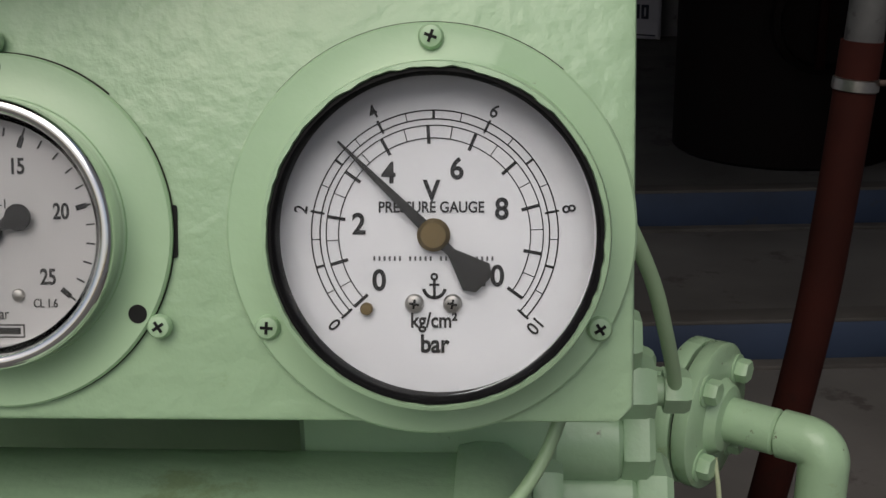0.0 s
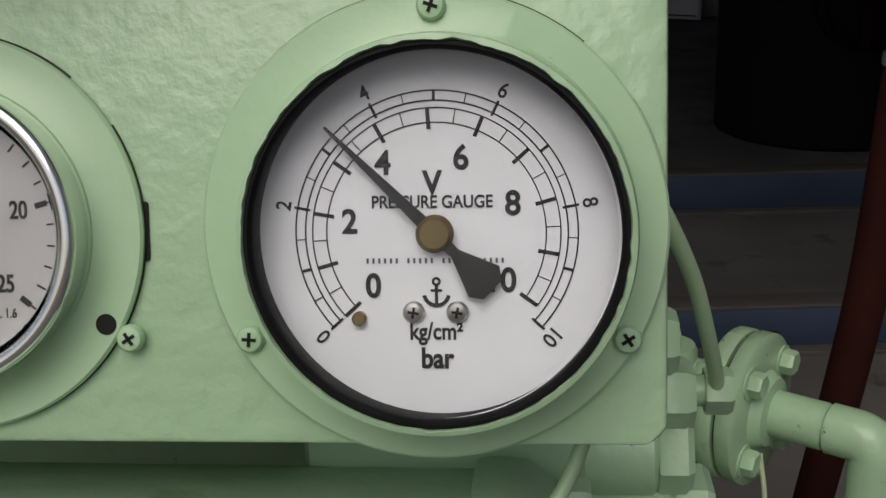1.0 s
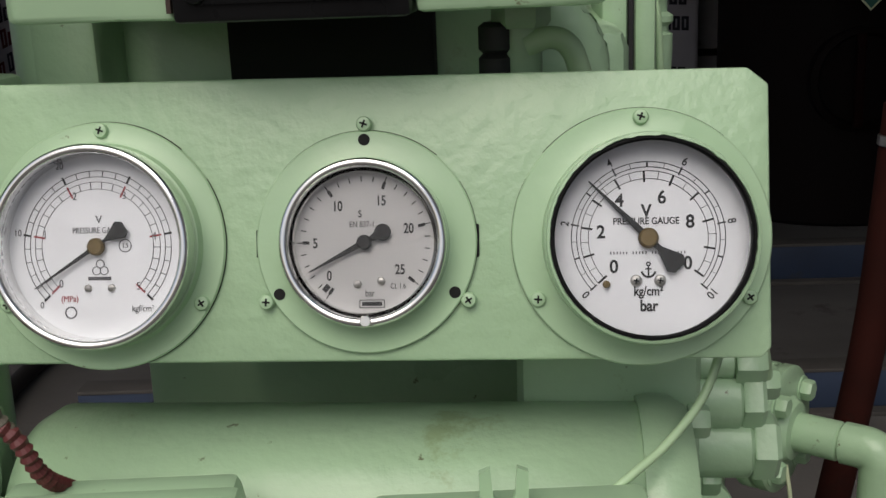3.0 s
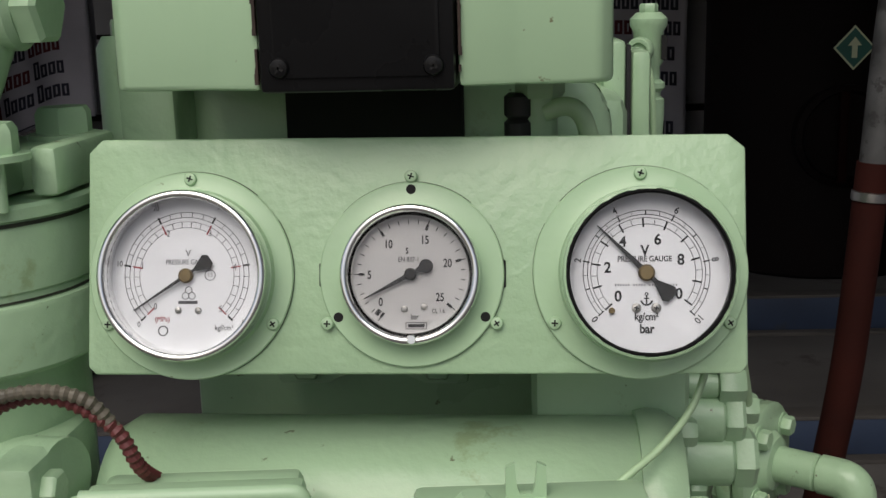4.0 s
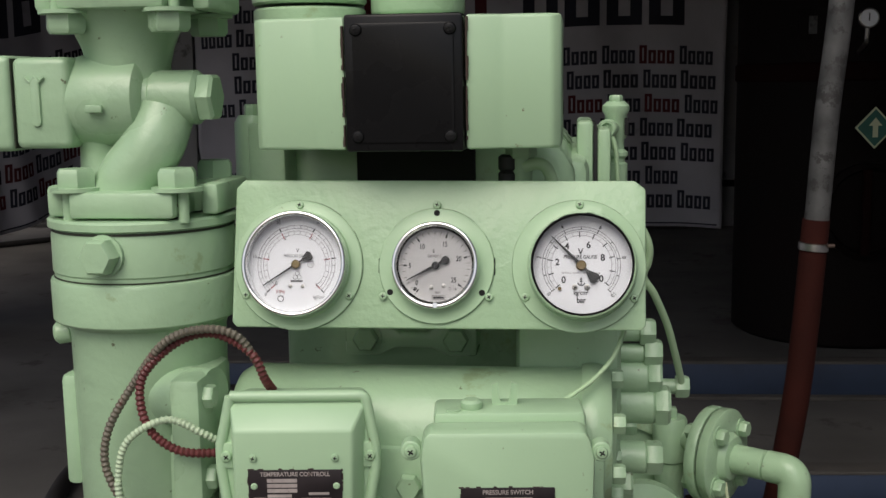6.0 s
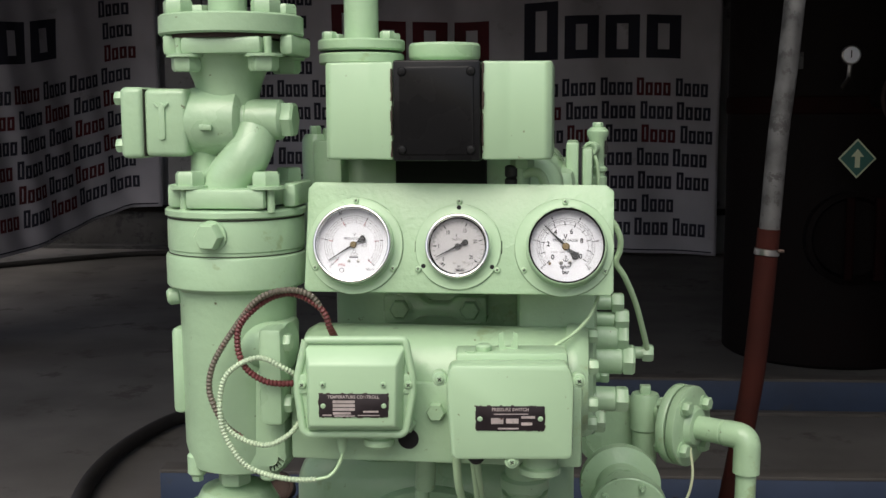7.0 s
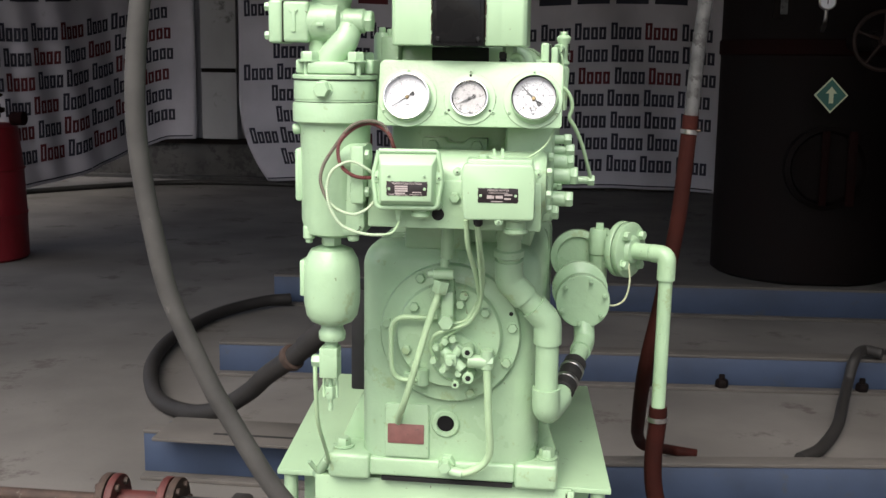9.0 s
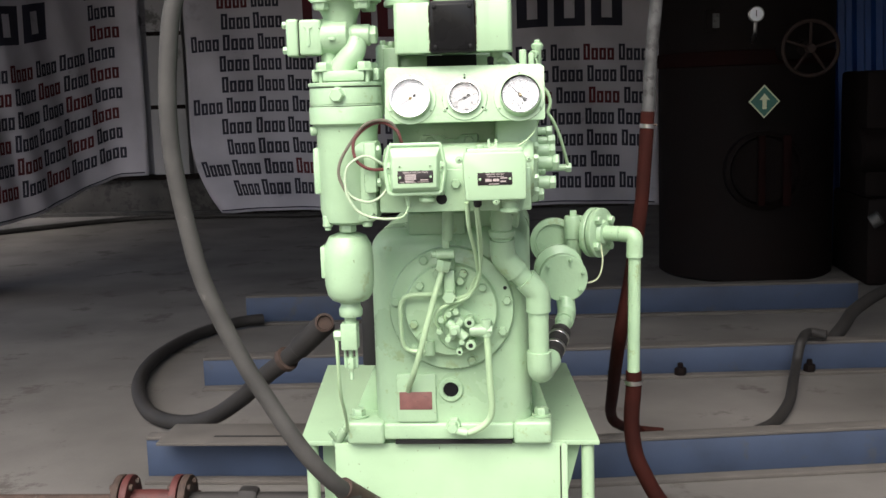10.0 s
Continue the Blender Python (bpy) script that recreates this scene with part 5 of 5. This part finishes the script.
# ---- water pipe at the front right, with hose coupling ----
wp = thing("water_pipe", (0.147, 0.15, 0.80), "thick pale green water pipe with elbows, beside the crankcase", "pipe")
line = fillet([(0.068, 0.10, 1.20), (0.068, 0.13, 1.07), (0.147, 0.15, 0.985), (0.147, 0.16, 0.80)], 0.035, 10)
part("pipe", sweep(line, 0.0235, 32), cast, wp)
part("elbow", sweep(fillet([(0.068, 0.12, 1.115), (0.068, 0.13, 1.07), (0.100, 0.138, 1.035)], 0.035, 10), 0.0285, 32), cast, wp)
part("elbow", sweep(fillet([(0.118, 0.143, 1.017), (0.147, 0.15, 0.985), (0.147, 0.153, 0.94)], 0.035, 10), 0.0285, 32), cast, wp)
part("union", lathe([(0.024, 0), (0.030, 0.004), (0.030, 0.016), (0.024, 0.020), (0.022, 0.034), (0.026, 0.038), (0.026, 0.05)], (0.068, 0.118, 1.118), (0, -0.1, 1), 36), cast, wp)
part("elbow", sweep(fillet([(0.147, 0.158, 0.845), (0.147, 0.162, 0.788), (0.172, 0.23, 0.806)], 0.04, 10), 0.0285, 32), cast, wp)
part("branch_pipe", rod((0.156, 0.185, 0.791), (0.182, 0.256, 0.815), 0.0195, 28), cast, wp)
part("coupling_hose", rod((0.178, 0.245, 0.812), (0.203, 0.345, 0.850), 0.0245, 28), hose_dark, wp, "dark rubber coupling hose")
for t in (0.3, 0.7):
    p = Vector((0.178, 0.245, 0.812)).lerp(Vector((0.203, 0.345, 0.850)), t)
    part("hose_clamp", lathe([(0.0255, -0.005), (0.0265, -0.004), (0.0265, 0.004), (0.0255, 0.005)], p, (0.025, 0.10, 0.038), 28), steel, wp)
part("branch_pipe", sweep(fillet([(0.199, 0.33, 0.845), (0.221, 0.44, 0.875), (0.216, 0.462, 0.93)], 0.03, 10), 0.0195, 28), cast, wp)
part("elbow", sweep(fillet([(0.212, 0.395, 0.863), (0.221, 0.44, 0.875), (0.218, 0.455, 0.908)], 0.03, 10), 0.0235, 28), cast, wp)

# ---- regulating valve with round cover, tee, flange and outlet pipe ----
DY = 0.45
rg = thing("regulating_valve", (0.214, DY, 0.90), "pale green round-covered valve body with a flanged outlet", "valve")
cv = part("cover", lathe([(0.060, 0), (0.061, 0.002), (0.061, 0.010), (0.059, 0.012), (0, 0.012)], (0.214, DY, 0.966), (-0.06, -1, 0), 64), cast, rg)
for a in (18, 70, 140, 205, 262, 325):
    q = part("stud_nut", hexa((0.214 + 0.051 * math.cos(radians(a)), DY - 0.013, 0.966 + 0.051 * math.sin(radians(a))), (0, -1, 0), 0.0055, 0.007), cast, cv)
    part("stud", rod((0.214 + 0.051 * math.cos(radians(a)), DY - 0.02, 0.966 + 0.051 * math.sin(radians(a))), (0.214 + 0.051 * math.cos(radians(a)), DY - 0.028, 0.966 + 0.051 * math.sin(radians(a))), 0.0032, 10), cast, q)
part("body", lathe([(0.060, 0), (0.061, 0.01), (0.061, 0.02), (0.042, 0.03), (0.042, 0.12), (0.066, 0.13), (0.066, 0.15), (0.0, 0.15)], (0.213, DY + 0.001, 0.966), (-0.06, 1, 0), 56), cast, rg)
part("back_disc", lathe([(0.064, 0), (0.066, 0.003), (0.066, 0.025), (0.05, 0.028), (0.048, 0.02), (0.0, 0.02)], (0.195, 0.72, 1.025), (0, -1, 0), 56), cast, rg)
part("bottom_neck", rod((0.214, DY + 0.02, 0.93), (0.217, DY + 0.012, 0.895), 0.019, 28), cast, rg)
part("tee", lathe([(0.021, 0.96), (0.021, 1.035), (0.024, 1.038), (0.0245, 1.095), (0.022, 1.10), (0.0, 1.10)], (0.248, 0.672, 0), (0, 0, 1), 36), cast, rg)
part("tee_plug", box(0.239, 0.257, 0.663, 0.681, 1.098, 1.114, 0.002), cast, rg)
ax = Vector((0.84, -0.54, 0.0)).normalized()
c0 = Vector((0.272, 0.664, 1.071))
part("outlet_neck", rod(c0 - ax * 0.02, c0 + ax * 0.035, 0.017, 28), cast, rg)
f0 = c0 + ax * 0.028 + Vector((0, 0, -0.015))
part("flange", lathe([(0.066, 0), (0.0675, 0.002), (0.0675, 0.013), (0.066, 0.015), (0, 0.015)], f0, ax, 56), cast, rg)
part("gasket", lathe([(0.060, 0.015), (0.060, 0.0185)], f0, ax, 40), rubber, rg)
fl2 = part("flange", lathe([(0.066, 0.0185), (0.0675, 0.0205), (0.0675, 0.032), (0.065, 0.034), (0.036, 0.035), (0.030, 0.044), (0.022, 0.046)], f0, ax, 56), cast, rg)
u1 = Vector((0, 0, 1)).cross(ax).normalized()
for a in (40, 130, 220, 310):
    p = f0 + ax * 0.034 + (u1 * math.cos(radians(a)) + Vector((0, 0, 1)) * math.sin(radians(a))) * 0.050
    bolt(fl2, p, ax, 0.0115, 0.013, 0.0145)
    bolt(rg, f0 - ax * 0.002 + (p - f0 - ax * 0.034), -ax, 0.0115, 0.010)
e0 = f0 + ax * 0.04
corner = Vector((0.406, 0.577, e0.z))
part("outlet_pipe", sweep(fillet([e0, corner, (0.401, 0.578, 0.66)], 0.042, 14), 0.0165, 32), cast, rg)
part("outlet_socket", rod(e0, e0 + (corner - e0) * 0.55, 0.0205, 32), cast, rg)
part("elbow", sweep(fillet([e0 + (corner - e0) * 0.58, corner, corner + (Vector((0.401, 0.578, 0.66)) - corner) * 0.15], 0.040, 14), 0.0215, 32), cast, rg)
part("cast_letters", box(0.366, 0.384, 0.5775, 0.5795, 1.050, 1.060, 0.0006), cast, rg)

# ---- skid ----
skid = thing("skid", (-0.07, 0.6, 0.0), "pale green welded steel skid under the compressor", "skid")
own = bmesh.new()
pl = [(-0.440, 0.222), (0.288, 0.222), (0.232, 0.98), (-0.510, 0.98)]
lo = [own.verts.new((x, y, 0.597)) for x, y in pl]
hi = [own.verts.new((x, y, 0.609)) for x, y in pl]
own.faces.new(lo), own.faces.new(hi)
for k in range(4):
    own.faces.new((lo[k], lo[(k + 1) % 4], hi[(k + 1) % 4], hi[k]))
bmesh.ops.bevel(own, geom=own.edges[:], offset=0.002, segments=2, profile=0.5, affect="EDGES")
part("deck_plate", own, paint, skid)
part("front_channel", box(-0.352, 0.206, 0.208, 0.222, 0.12, 0.6085, 0.004), paint, skid)
part("edge_strip", box(0.196, 0.211, 0.198, 0.2075, 0.12, 0.6085, 0.003), paint, skid)
part("edge_seam", box(0.1925, 0.1958, 0.2062, 0.2079, 0.13, 0.600), grime_shade, skid, "dark seam beside the edge strip")
part("channel_flange", box(-0.352, 0.206, 0.223, 0.30, 0.58, 0.5965, 0.003), paint, skid)
for x0, x1 in ((-0.43, -0.40), (0.245, 0.276)):
    part("leg", rod(((x0 + x1) / 2, 0.245, 0.0), ((x0 + x1) / 2, 0.245, 0.597), 0.0155, 24), paint, skid)
    part("leg", rod(((x0 + x1) / 2 - 0.06, 0.94, 0.0), ((x0 + x1) / 2 - 0.06, 0.94, 0.597), 0.0155, 24), paint, skid)
part("side_channel", box(0.20, 0.206, 0.225, 0.95, 0.12, 0.596, 0.002), paint, skid)
part("side_channel", box(-0.40, -0.352, 0.30, 0.95, 0.0, 0.596, 0.002), paint, skid)
part("runner", box(-0.36, 0.21, 0.24, 0.95, 0.0, 0.12, 0.004), paint, skid)
part("knee_plate", slab([(0.207, 0.45), (0.244, 0.59), (0.207, 0.59)], 0.26, 0.27), paint, skid)

# ---- hoses ----
dh = thing("drain_hose", (-0.305, 0.09, 0.545), "thick dusty grey hose hanging beside the compressor", "hose")
part("hose", sweep(curve_points([(-0.60, -0.10, 2.5), (-0.595, -0.04, 2.0), (-0.605, 0.0, 1.72), (-0.628, 0.0, 1.60), (-0.643, 0.0, 1.45), (-0.640, 0.0, 1.320), (-0.617, 0.0, 1.170), (-0.585, 0.0, 1.035), (-0.510, 0.0, 0.868), (-0.462, 0.0, 0.784), (-0.388, 0.0, 0.665), (-0.330, 0.02, 0.585), (-0.285, 0.08, 0.520)], 14), 0.0195, 28), hose_grey, dh)
part("hose_socket", rod((-0.308, 0.05, 0.555), (-0.225, 0.212, 0.425), 0.025, 28), rust, dh, "rusty hose socket on the skid")
hang = thing("supply_hose", (0.40, 0.76, 0.0), "hanging galvanised conduit joined to a brown red hose", "hose")
part("conduit", sweep(curve_points([(0.53, 0.76, 2.6), (0.505, 0.76, 2.0), (0.484, 0.76, 1.682), (0.470, 0.76, 1.53), (0.460, 0.76, 1.362)], 10), 0.0175, 24), galv, hang, "grey galvanised conduit")
part("hose", sweep(curve_points([(0.460, 0.76, 1.375), (0.450, 0.76, 1.22), (0.438, 0.76, 1.09), (0.408, 0.76, 0.897), (0.376, 0.76, 0.72), (0.384, 1.150, 0.456), (0.403, 1.500, 0.295), (0.436, 1.680, 0.200), (0.542, 2.075, 0.050), (0.655, 2.095, 0.030)], 14), 0.0195, 24), hose_red, hang, "brown red rubber hose")
part("clamp", lathe([(0.020, -0.006), (0.0215, -0.005), (0.0215, 0.005), (0.020, 0.006)], (0.4575, 0.76, 1.335), (0.08, 0, 1), 28), steel, hang)
part("clamp_screw", rod((0.474, 0.745, 1.338), (0.484, 0.745, 1.338), 0.003, 12), rust, hang)
rh = thing("outlet_hose", (0.40, 0.56, 0.0), "brown red hose clamped to the outlet pipe", "hose")
part("hose", sweep(curve_points([(0.4015, 0.578, 0.685), (0.401, 0.578, 0.64), (0.395, 0.576, 0.55), (0.402, 0.57, 0.47), (0.424, 0.56, 0.41), (0.482, 0.56, 0.31), (0.62, 0.56, 0.16), (0.85, 0.55, 0.05), (1.1, 0.5, 0.03), (1.4, 0.2, 0.03)], 14), 0.0215, 24), hose_red, rh)
part("clamp", lathe([(0.0225, -0.006), (0.024, -0.005), (0.024, 0.005), (0.0225, 0.006)], (0.401, 0.578, 0.655), (0, 0, 1), 28), steel, rh)
cable("rubber_hose", [(-1.58, 4.40, 0.05), (-1.72, 4.30, 0.05), (-1.90, 3.97, 0.04), (-1.94, 3.42, 0.04), (-1.84, 2.88, 0.04), (-1.62, 2.40, 0.04), (-1.41, 2.20, 0.05), (-1.20, 1.98, 0.14), (-1.0, 1.75, 0.29), (-0.88, 1.6, 0.405), (-0.75, 1.5, 0.510), (-0.60, 1.42, 0.64)], 0.034, hose_dark, "dark rubber hose looped on the floor", "hose", seg=24)
cpl = thing("hose_coupling", (-0.60, 1.42, 0.64), "dark hose coupling with a worn bright ring", "coupling")
cd = Vector((0.14, -0.08, 0.11)).normalized()
part("sleeve", rod(Vector((-0.71, 1.475, 0.545)), Vector((-0.592, 1.41, 0.655)), 0.040, 24), hose_dark, cpl)
part("clamp", lathe([(0.042, -0.012), (0.046, -0.010), (0.046, 0.010), (0.042, 0.012)], (-0.765, 1.51, 0.498), cd, 28), rust, cpl)
part("ring", lathe([(0.024, 0), (0.033, 0.002), (0.033, 0.012), (0.026, 0.014), (0.023, 0.004)], (-0.592, 1.375, 0.662), (0.2, -1, 0.1), 28), rust, cpl, "worn steel ring")
part("socket_bore", lathe([(0.0, 0.0), (0.0235, 0.0005), (0.0, 0.001)], (-0.592, 1.372, 0.662), (0.2, -1, 0.1), 24), shade_black, cpl)
cable("bent_strap", [(1.041, 2.111, 0.030), (1.139, 2.237, 0.030), (1.254, 2.494, 0.040), (1.338, 2.782, 0.060), (1.394, 2.960, 0.100), (1.424, 3.007, 0.190), (1.494, 3.142, 0.205), (1.571, 3.111, 0.200)], 0.024, hose_dark, "dark flat strap lying over a beam", "strap", seg=16)
cable("rubber_hose", [(1.66, 3.50, 0.03), (1.80, 3.66, 0.12), (1.92, 3.84, 0.18), (2.2, 4.2, 0.22), (2.5, 4.5, 0.22), (2.8, 4.6, 0.1), (3.2, 4.7, 0.04)], 0.035, hose_dark, "dark hose end beyond the beams", "hose", seg=16)
cable("floor_hose", [(-7.0, 8.1, 0.03), (-6.3, 8.75, 0.03), (-5.5, 9.75, 0.03), (-4.7, 10.5, 0.03), (-3.8, 10.66, 0.03), (-2.6, 10.55, 0.03), (-1.2, 10.6, 0.03)], 0.03, hose_dark, "black hose lying along the foot of the wall", "hose", seg=14)
part_pipe = thing("flanged_pipe", (-1.2, 1.15, 0.0), "rusty flanged steel pipe with a red primed spool on the floor", "pipe")
part("pipe", rod((-3.6, 1.15, 0.095), (-1.29, 1.15, 0.10), 0.022, 24), rust, part_pipe)
part("spool", rod((-1.25, 1.15, 0.10), (-1.06, 1.15, 0.10), 0.038, 28), rust_red, part_pipe, "red primed spool piece")
for x, mm in ((-1.285, rust), (-1.255, rust_red), (-1.085, rust_red), (-1.055, rust)):
    fp = part("flange", lathe([(0.086, 0), (0.088, 0.003), (0.088, 0.021), (0.086, 0.024)], (x, 1.15, 0.10), (1, 0, 0), 40), mm, part_pipe)
    for a in range(0, 360, 60):
        bolt(fp, (x + (0.024 if x in (-1.255, -1.055) else 0.0), 1.15 + 0.066 * math.cos(radians(a)), 0.10 + 0.066 * math.sin(radians(a))), (1 if x in (-1.255, -1.055) else -1, 0, 0), 0.012, 0.012, material=rust)
part("pipe", rod((-1.04, 1.15, 0.10), (-0.55, 1.15, 0.10), 0.03, 24), hose_dark, part_pipe)
part("union", hexa((-0.86, 1.15, 0.10), (1, 0, 0), 0.05, 0.06), hose_dark, part_pipe)

# ---- dark vessel behind, with sign, gauge and handwheel ----
TX, TY, TR = 1.767, 6.30, 0.645
ves = thing("pressure_vessel", (TX, TY, 0), "tall dark brown steel vessel standing on the floor", "vessel")
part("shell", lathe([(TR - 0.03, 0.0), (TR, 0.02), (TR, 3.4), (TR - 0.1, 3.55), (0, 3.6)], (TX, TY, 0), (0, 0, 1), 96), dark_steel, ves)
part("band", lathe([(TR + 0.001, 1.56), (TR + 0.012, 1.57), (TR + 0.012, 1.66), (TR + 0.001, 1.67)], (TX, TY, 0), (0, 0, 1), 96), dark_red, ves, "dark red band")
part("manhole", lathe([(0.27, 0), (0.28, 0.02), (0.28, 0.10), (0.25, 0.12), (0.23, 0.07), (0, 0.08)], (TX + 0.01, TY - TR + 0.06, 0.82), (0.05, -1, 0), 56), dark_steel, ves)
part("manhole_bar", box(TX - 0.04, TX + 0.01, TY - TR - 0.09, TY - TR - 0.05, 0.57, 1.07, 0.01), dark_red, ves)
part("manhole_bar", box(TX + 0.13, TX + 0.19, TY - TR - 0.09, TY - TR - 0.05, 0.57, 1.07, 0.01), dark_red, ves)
part("label_plate", box(1.43, 1.515, 5.725, 5.735, 1.83, 1.93, 0.002), galv, ves, "small pale metal label")
part("label_frame", box(1.385, 1.565, 5.737, 5.80, 1.80, 1.96, 0.004), dark_steel, ves)
part("nozzle", rod((1.90, 5.75, 1.65), (1.945, 5.16, 1.65), 0.06, 32), dark_steel, ves)
hw = thing("handwheel", (1.955, 5.10, 1.65), "rusty spoked handwheel on the vessel's valve", "handwheel")
ringp = [Vector((1.955 + 0.176 * math.cos(2 * math.pi * k / 48), 5.10, 1.65 + 0.176 * math.sin(2 * math.pi * k / 48))) for k in range(49)]
part("rim", sweep(ringp, 0.013, 14), dark_wheel, hw)
for k in range(5):
    a = 2 * math.pi * k / 5 + 0.3
    part("spoke", rod((1.955, 5.10, 1.65), (1.955 + 0.176 * math.cos(a), 5.10, 1.65 + 0.176 * math.sin(a)), 0.010, 12), dark_wheel, hw)
part("hub", rod((1.955, 5.14, 1.65), (1.955, 5.06, 1.65), 0.03, 20), dark_wheel, hw)
vg = thing("vessel_gauge", (1.626, 5.22, 1.78), "small white dial gauge on the dark vessel", "gauge")
part("case", lathe([(0.050, 0), (0.052, 0.004), (0.052, 0.03), (0.046, 0.034), (0.044, 0.030), (0, 0.030)], (1.626, 5.22, 1.885), (0, -1, 0), 40), steel, vg)
part("dial", lathe([(0.0435, 0.0302), (0.0435, 0.031), (0, 0.031)], (1.626, 5.22, 1.885), (0, -1, 0), 32), dial_white, vg)
part("pointer", box(1.623, 1.629, 5.187, 5.1885, 1.870, 1.910), ink, vg)
part("stem", sweep(fillet([(1.626, 5.215, 1.85), (1.626, 5.23, 1.76), (1.70, 5.70, 1.72)], 0.04), 0.012, 16), steel, vg)
SX, SZ = 1.703, 1.312
sn = thing("exit_sign", (SX, 5.28, SZ - 0.11), "small diamond-shaped green sign with a pale arrow", "sign")
part("board", slab([(SX, SZ - 0.112), (SX + 0.104, SZ), (SX, SZ + 0.112), (SX - 0.104, SZ)], 5.285, 5.291), sign_white, sn)
part("face", slab([(SX, SZ - 0.099), (SX + 0.092, SZ), (SX, SZ + 0.099), (SX - 0.092, SZ)], 5.282, 5.2848), sign_green, sn)
part("arrow", slab([(SX + a, SZ + c) for a, c in ((-0.013, -0.051), (0.014, -0.051), (0.014, 0.011), (0.035, 0.011), (0.0005, 0.054), (-0.034, 0.011), (-0.013, 0.011))], 5.2792, 5.2818), sign_white, sn, "pale arrow pointing up")
part("bracket", box(SX - 0.012, SX + 0.012, 5.292, 5.67, SZ - 0.012, SZ + 0.012, 0.003), dark_steel, sn, "dark steel bracket")

# ---- dark machinery and blue sheeting beyond the vessel ----
mc = thing("machinery_block", (2.75, 5.6, 0), "dark greasy machinery beside the vessel", "machine")
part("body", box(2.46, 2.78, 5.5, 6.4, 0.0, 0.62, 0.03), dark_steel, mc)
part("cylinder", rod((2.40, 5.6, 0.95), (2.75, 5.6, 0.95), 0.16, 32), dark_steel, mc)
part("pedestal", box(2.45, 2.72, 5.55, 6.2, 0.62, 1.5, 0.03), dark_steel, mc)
part("pale_cover", rod((2.46, 5.42, 0.46), (2.52, 5.40, 0.50), 0.05, 20), galv, mc)
part("pale_cover", rod((2.62, 5.42, 0.32), (2.64, 5.38, 0.32), 0.045, 20), galv, mc)
part("cap", box(2.58, 2.68, 5.38, 5.46, 0.40, 0.44, 0.008), galv, mc)
own = bmesh.new()
prof = []
x = 2.45
while x < 3.15:
    prof += [(x, 0.0), (x + 0.05, 0.0), (x + 0.075, 0.045), (x + 0.125, 0.045)]
    x += 0.15
lo = [own.verts.new((px, 7.0 - d, 0.02)) for px, d in prof]
hi = [own.verts.new((px - 0.12, 7.0 - d, 4.1)) for px, d in prof]
for k in range(len(prof) - 1):
    own.faces.new((lo[k], lo[k + 1], hi[k + 1], hi[k]))
sheet = tagged(part("wall_partition", own, blue_sheet, smooth=0), "blue corrugated sheet partition", "partition", kind="structure")
sol = sheet.modifiers.new("thick", "SOLIDIFY")
sol.thickness = 0.004

# ---- red drum trolley at the far left ----
rd = thing("red_drum", (-4.27, 5.6, 0), "bright red steel drum with a dark red valve on top", "drum")
part("drum", lathe([(0.30, 0.0), (0.32, 0.02), (0.32, 0.33), (0.33, 0.345), (0.32, 0.36), (0.31, 0.66), (0.322, 0.675), (0.31, 0.69), (0.28, 0.98), (0.25, 1.0), (0.0, 1.01)], (-4.27, 5.6, 0), (0, 0, 1), 56), bright_red, rd)
part("valve", lathe([(0.05, 1.0), (0.05, 1.08), (0.09, 1.09), (0.09, 1.12), (0.04, 1.13), (0.04, 1.2), (0.0, 1.2)], (-4.12, 5.55, 0), (0, 0, 1), 28), dark_red, rd)
part("valve_wheel", lathe([(0.07, 0), (0.085, 0.012), (0.07, 0.024)], (-4.12, 5.55, 1.2), (0, 0, 1), 28), dark_red, rd)
part("side_valve", rod((-3.94, 5.5, 1.05), (-3.84, 5.5, 1.05), 0.05, 20), dark_red, rd)
tagged(part("lead_wire", sweep(curve_points([(0.318, 0.60, 1.03), (0.322, 0.59, 0.985), (0.312, 0.585, 0.945), (0.290, 0.58, 0.93), (0.268, 0.56, 0.935)], 8), 0.0022, 8), sign_white, None), "thin pale wire hanging below the outlet flange", "wire")
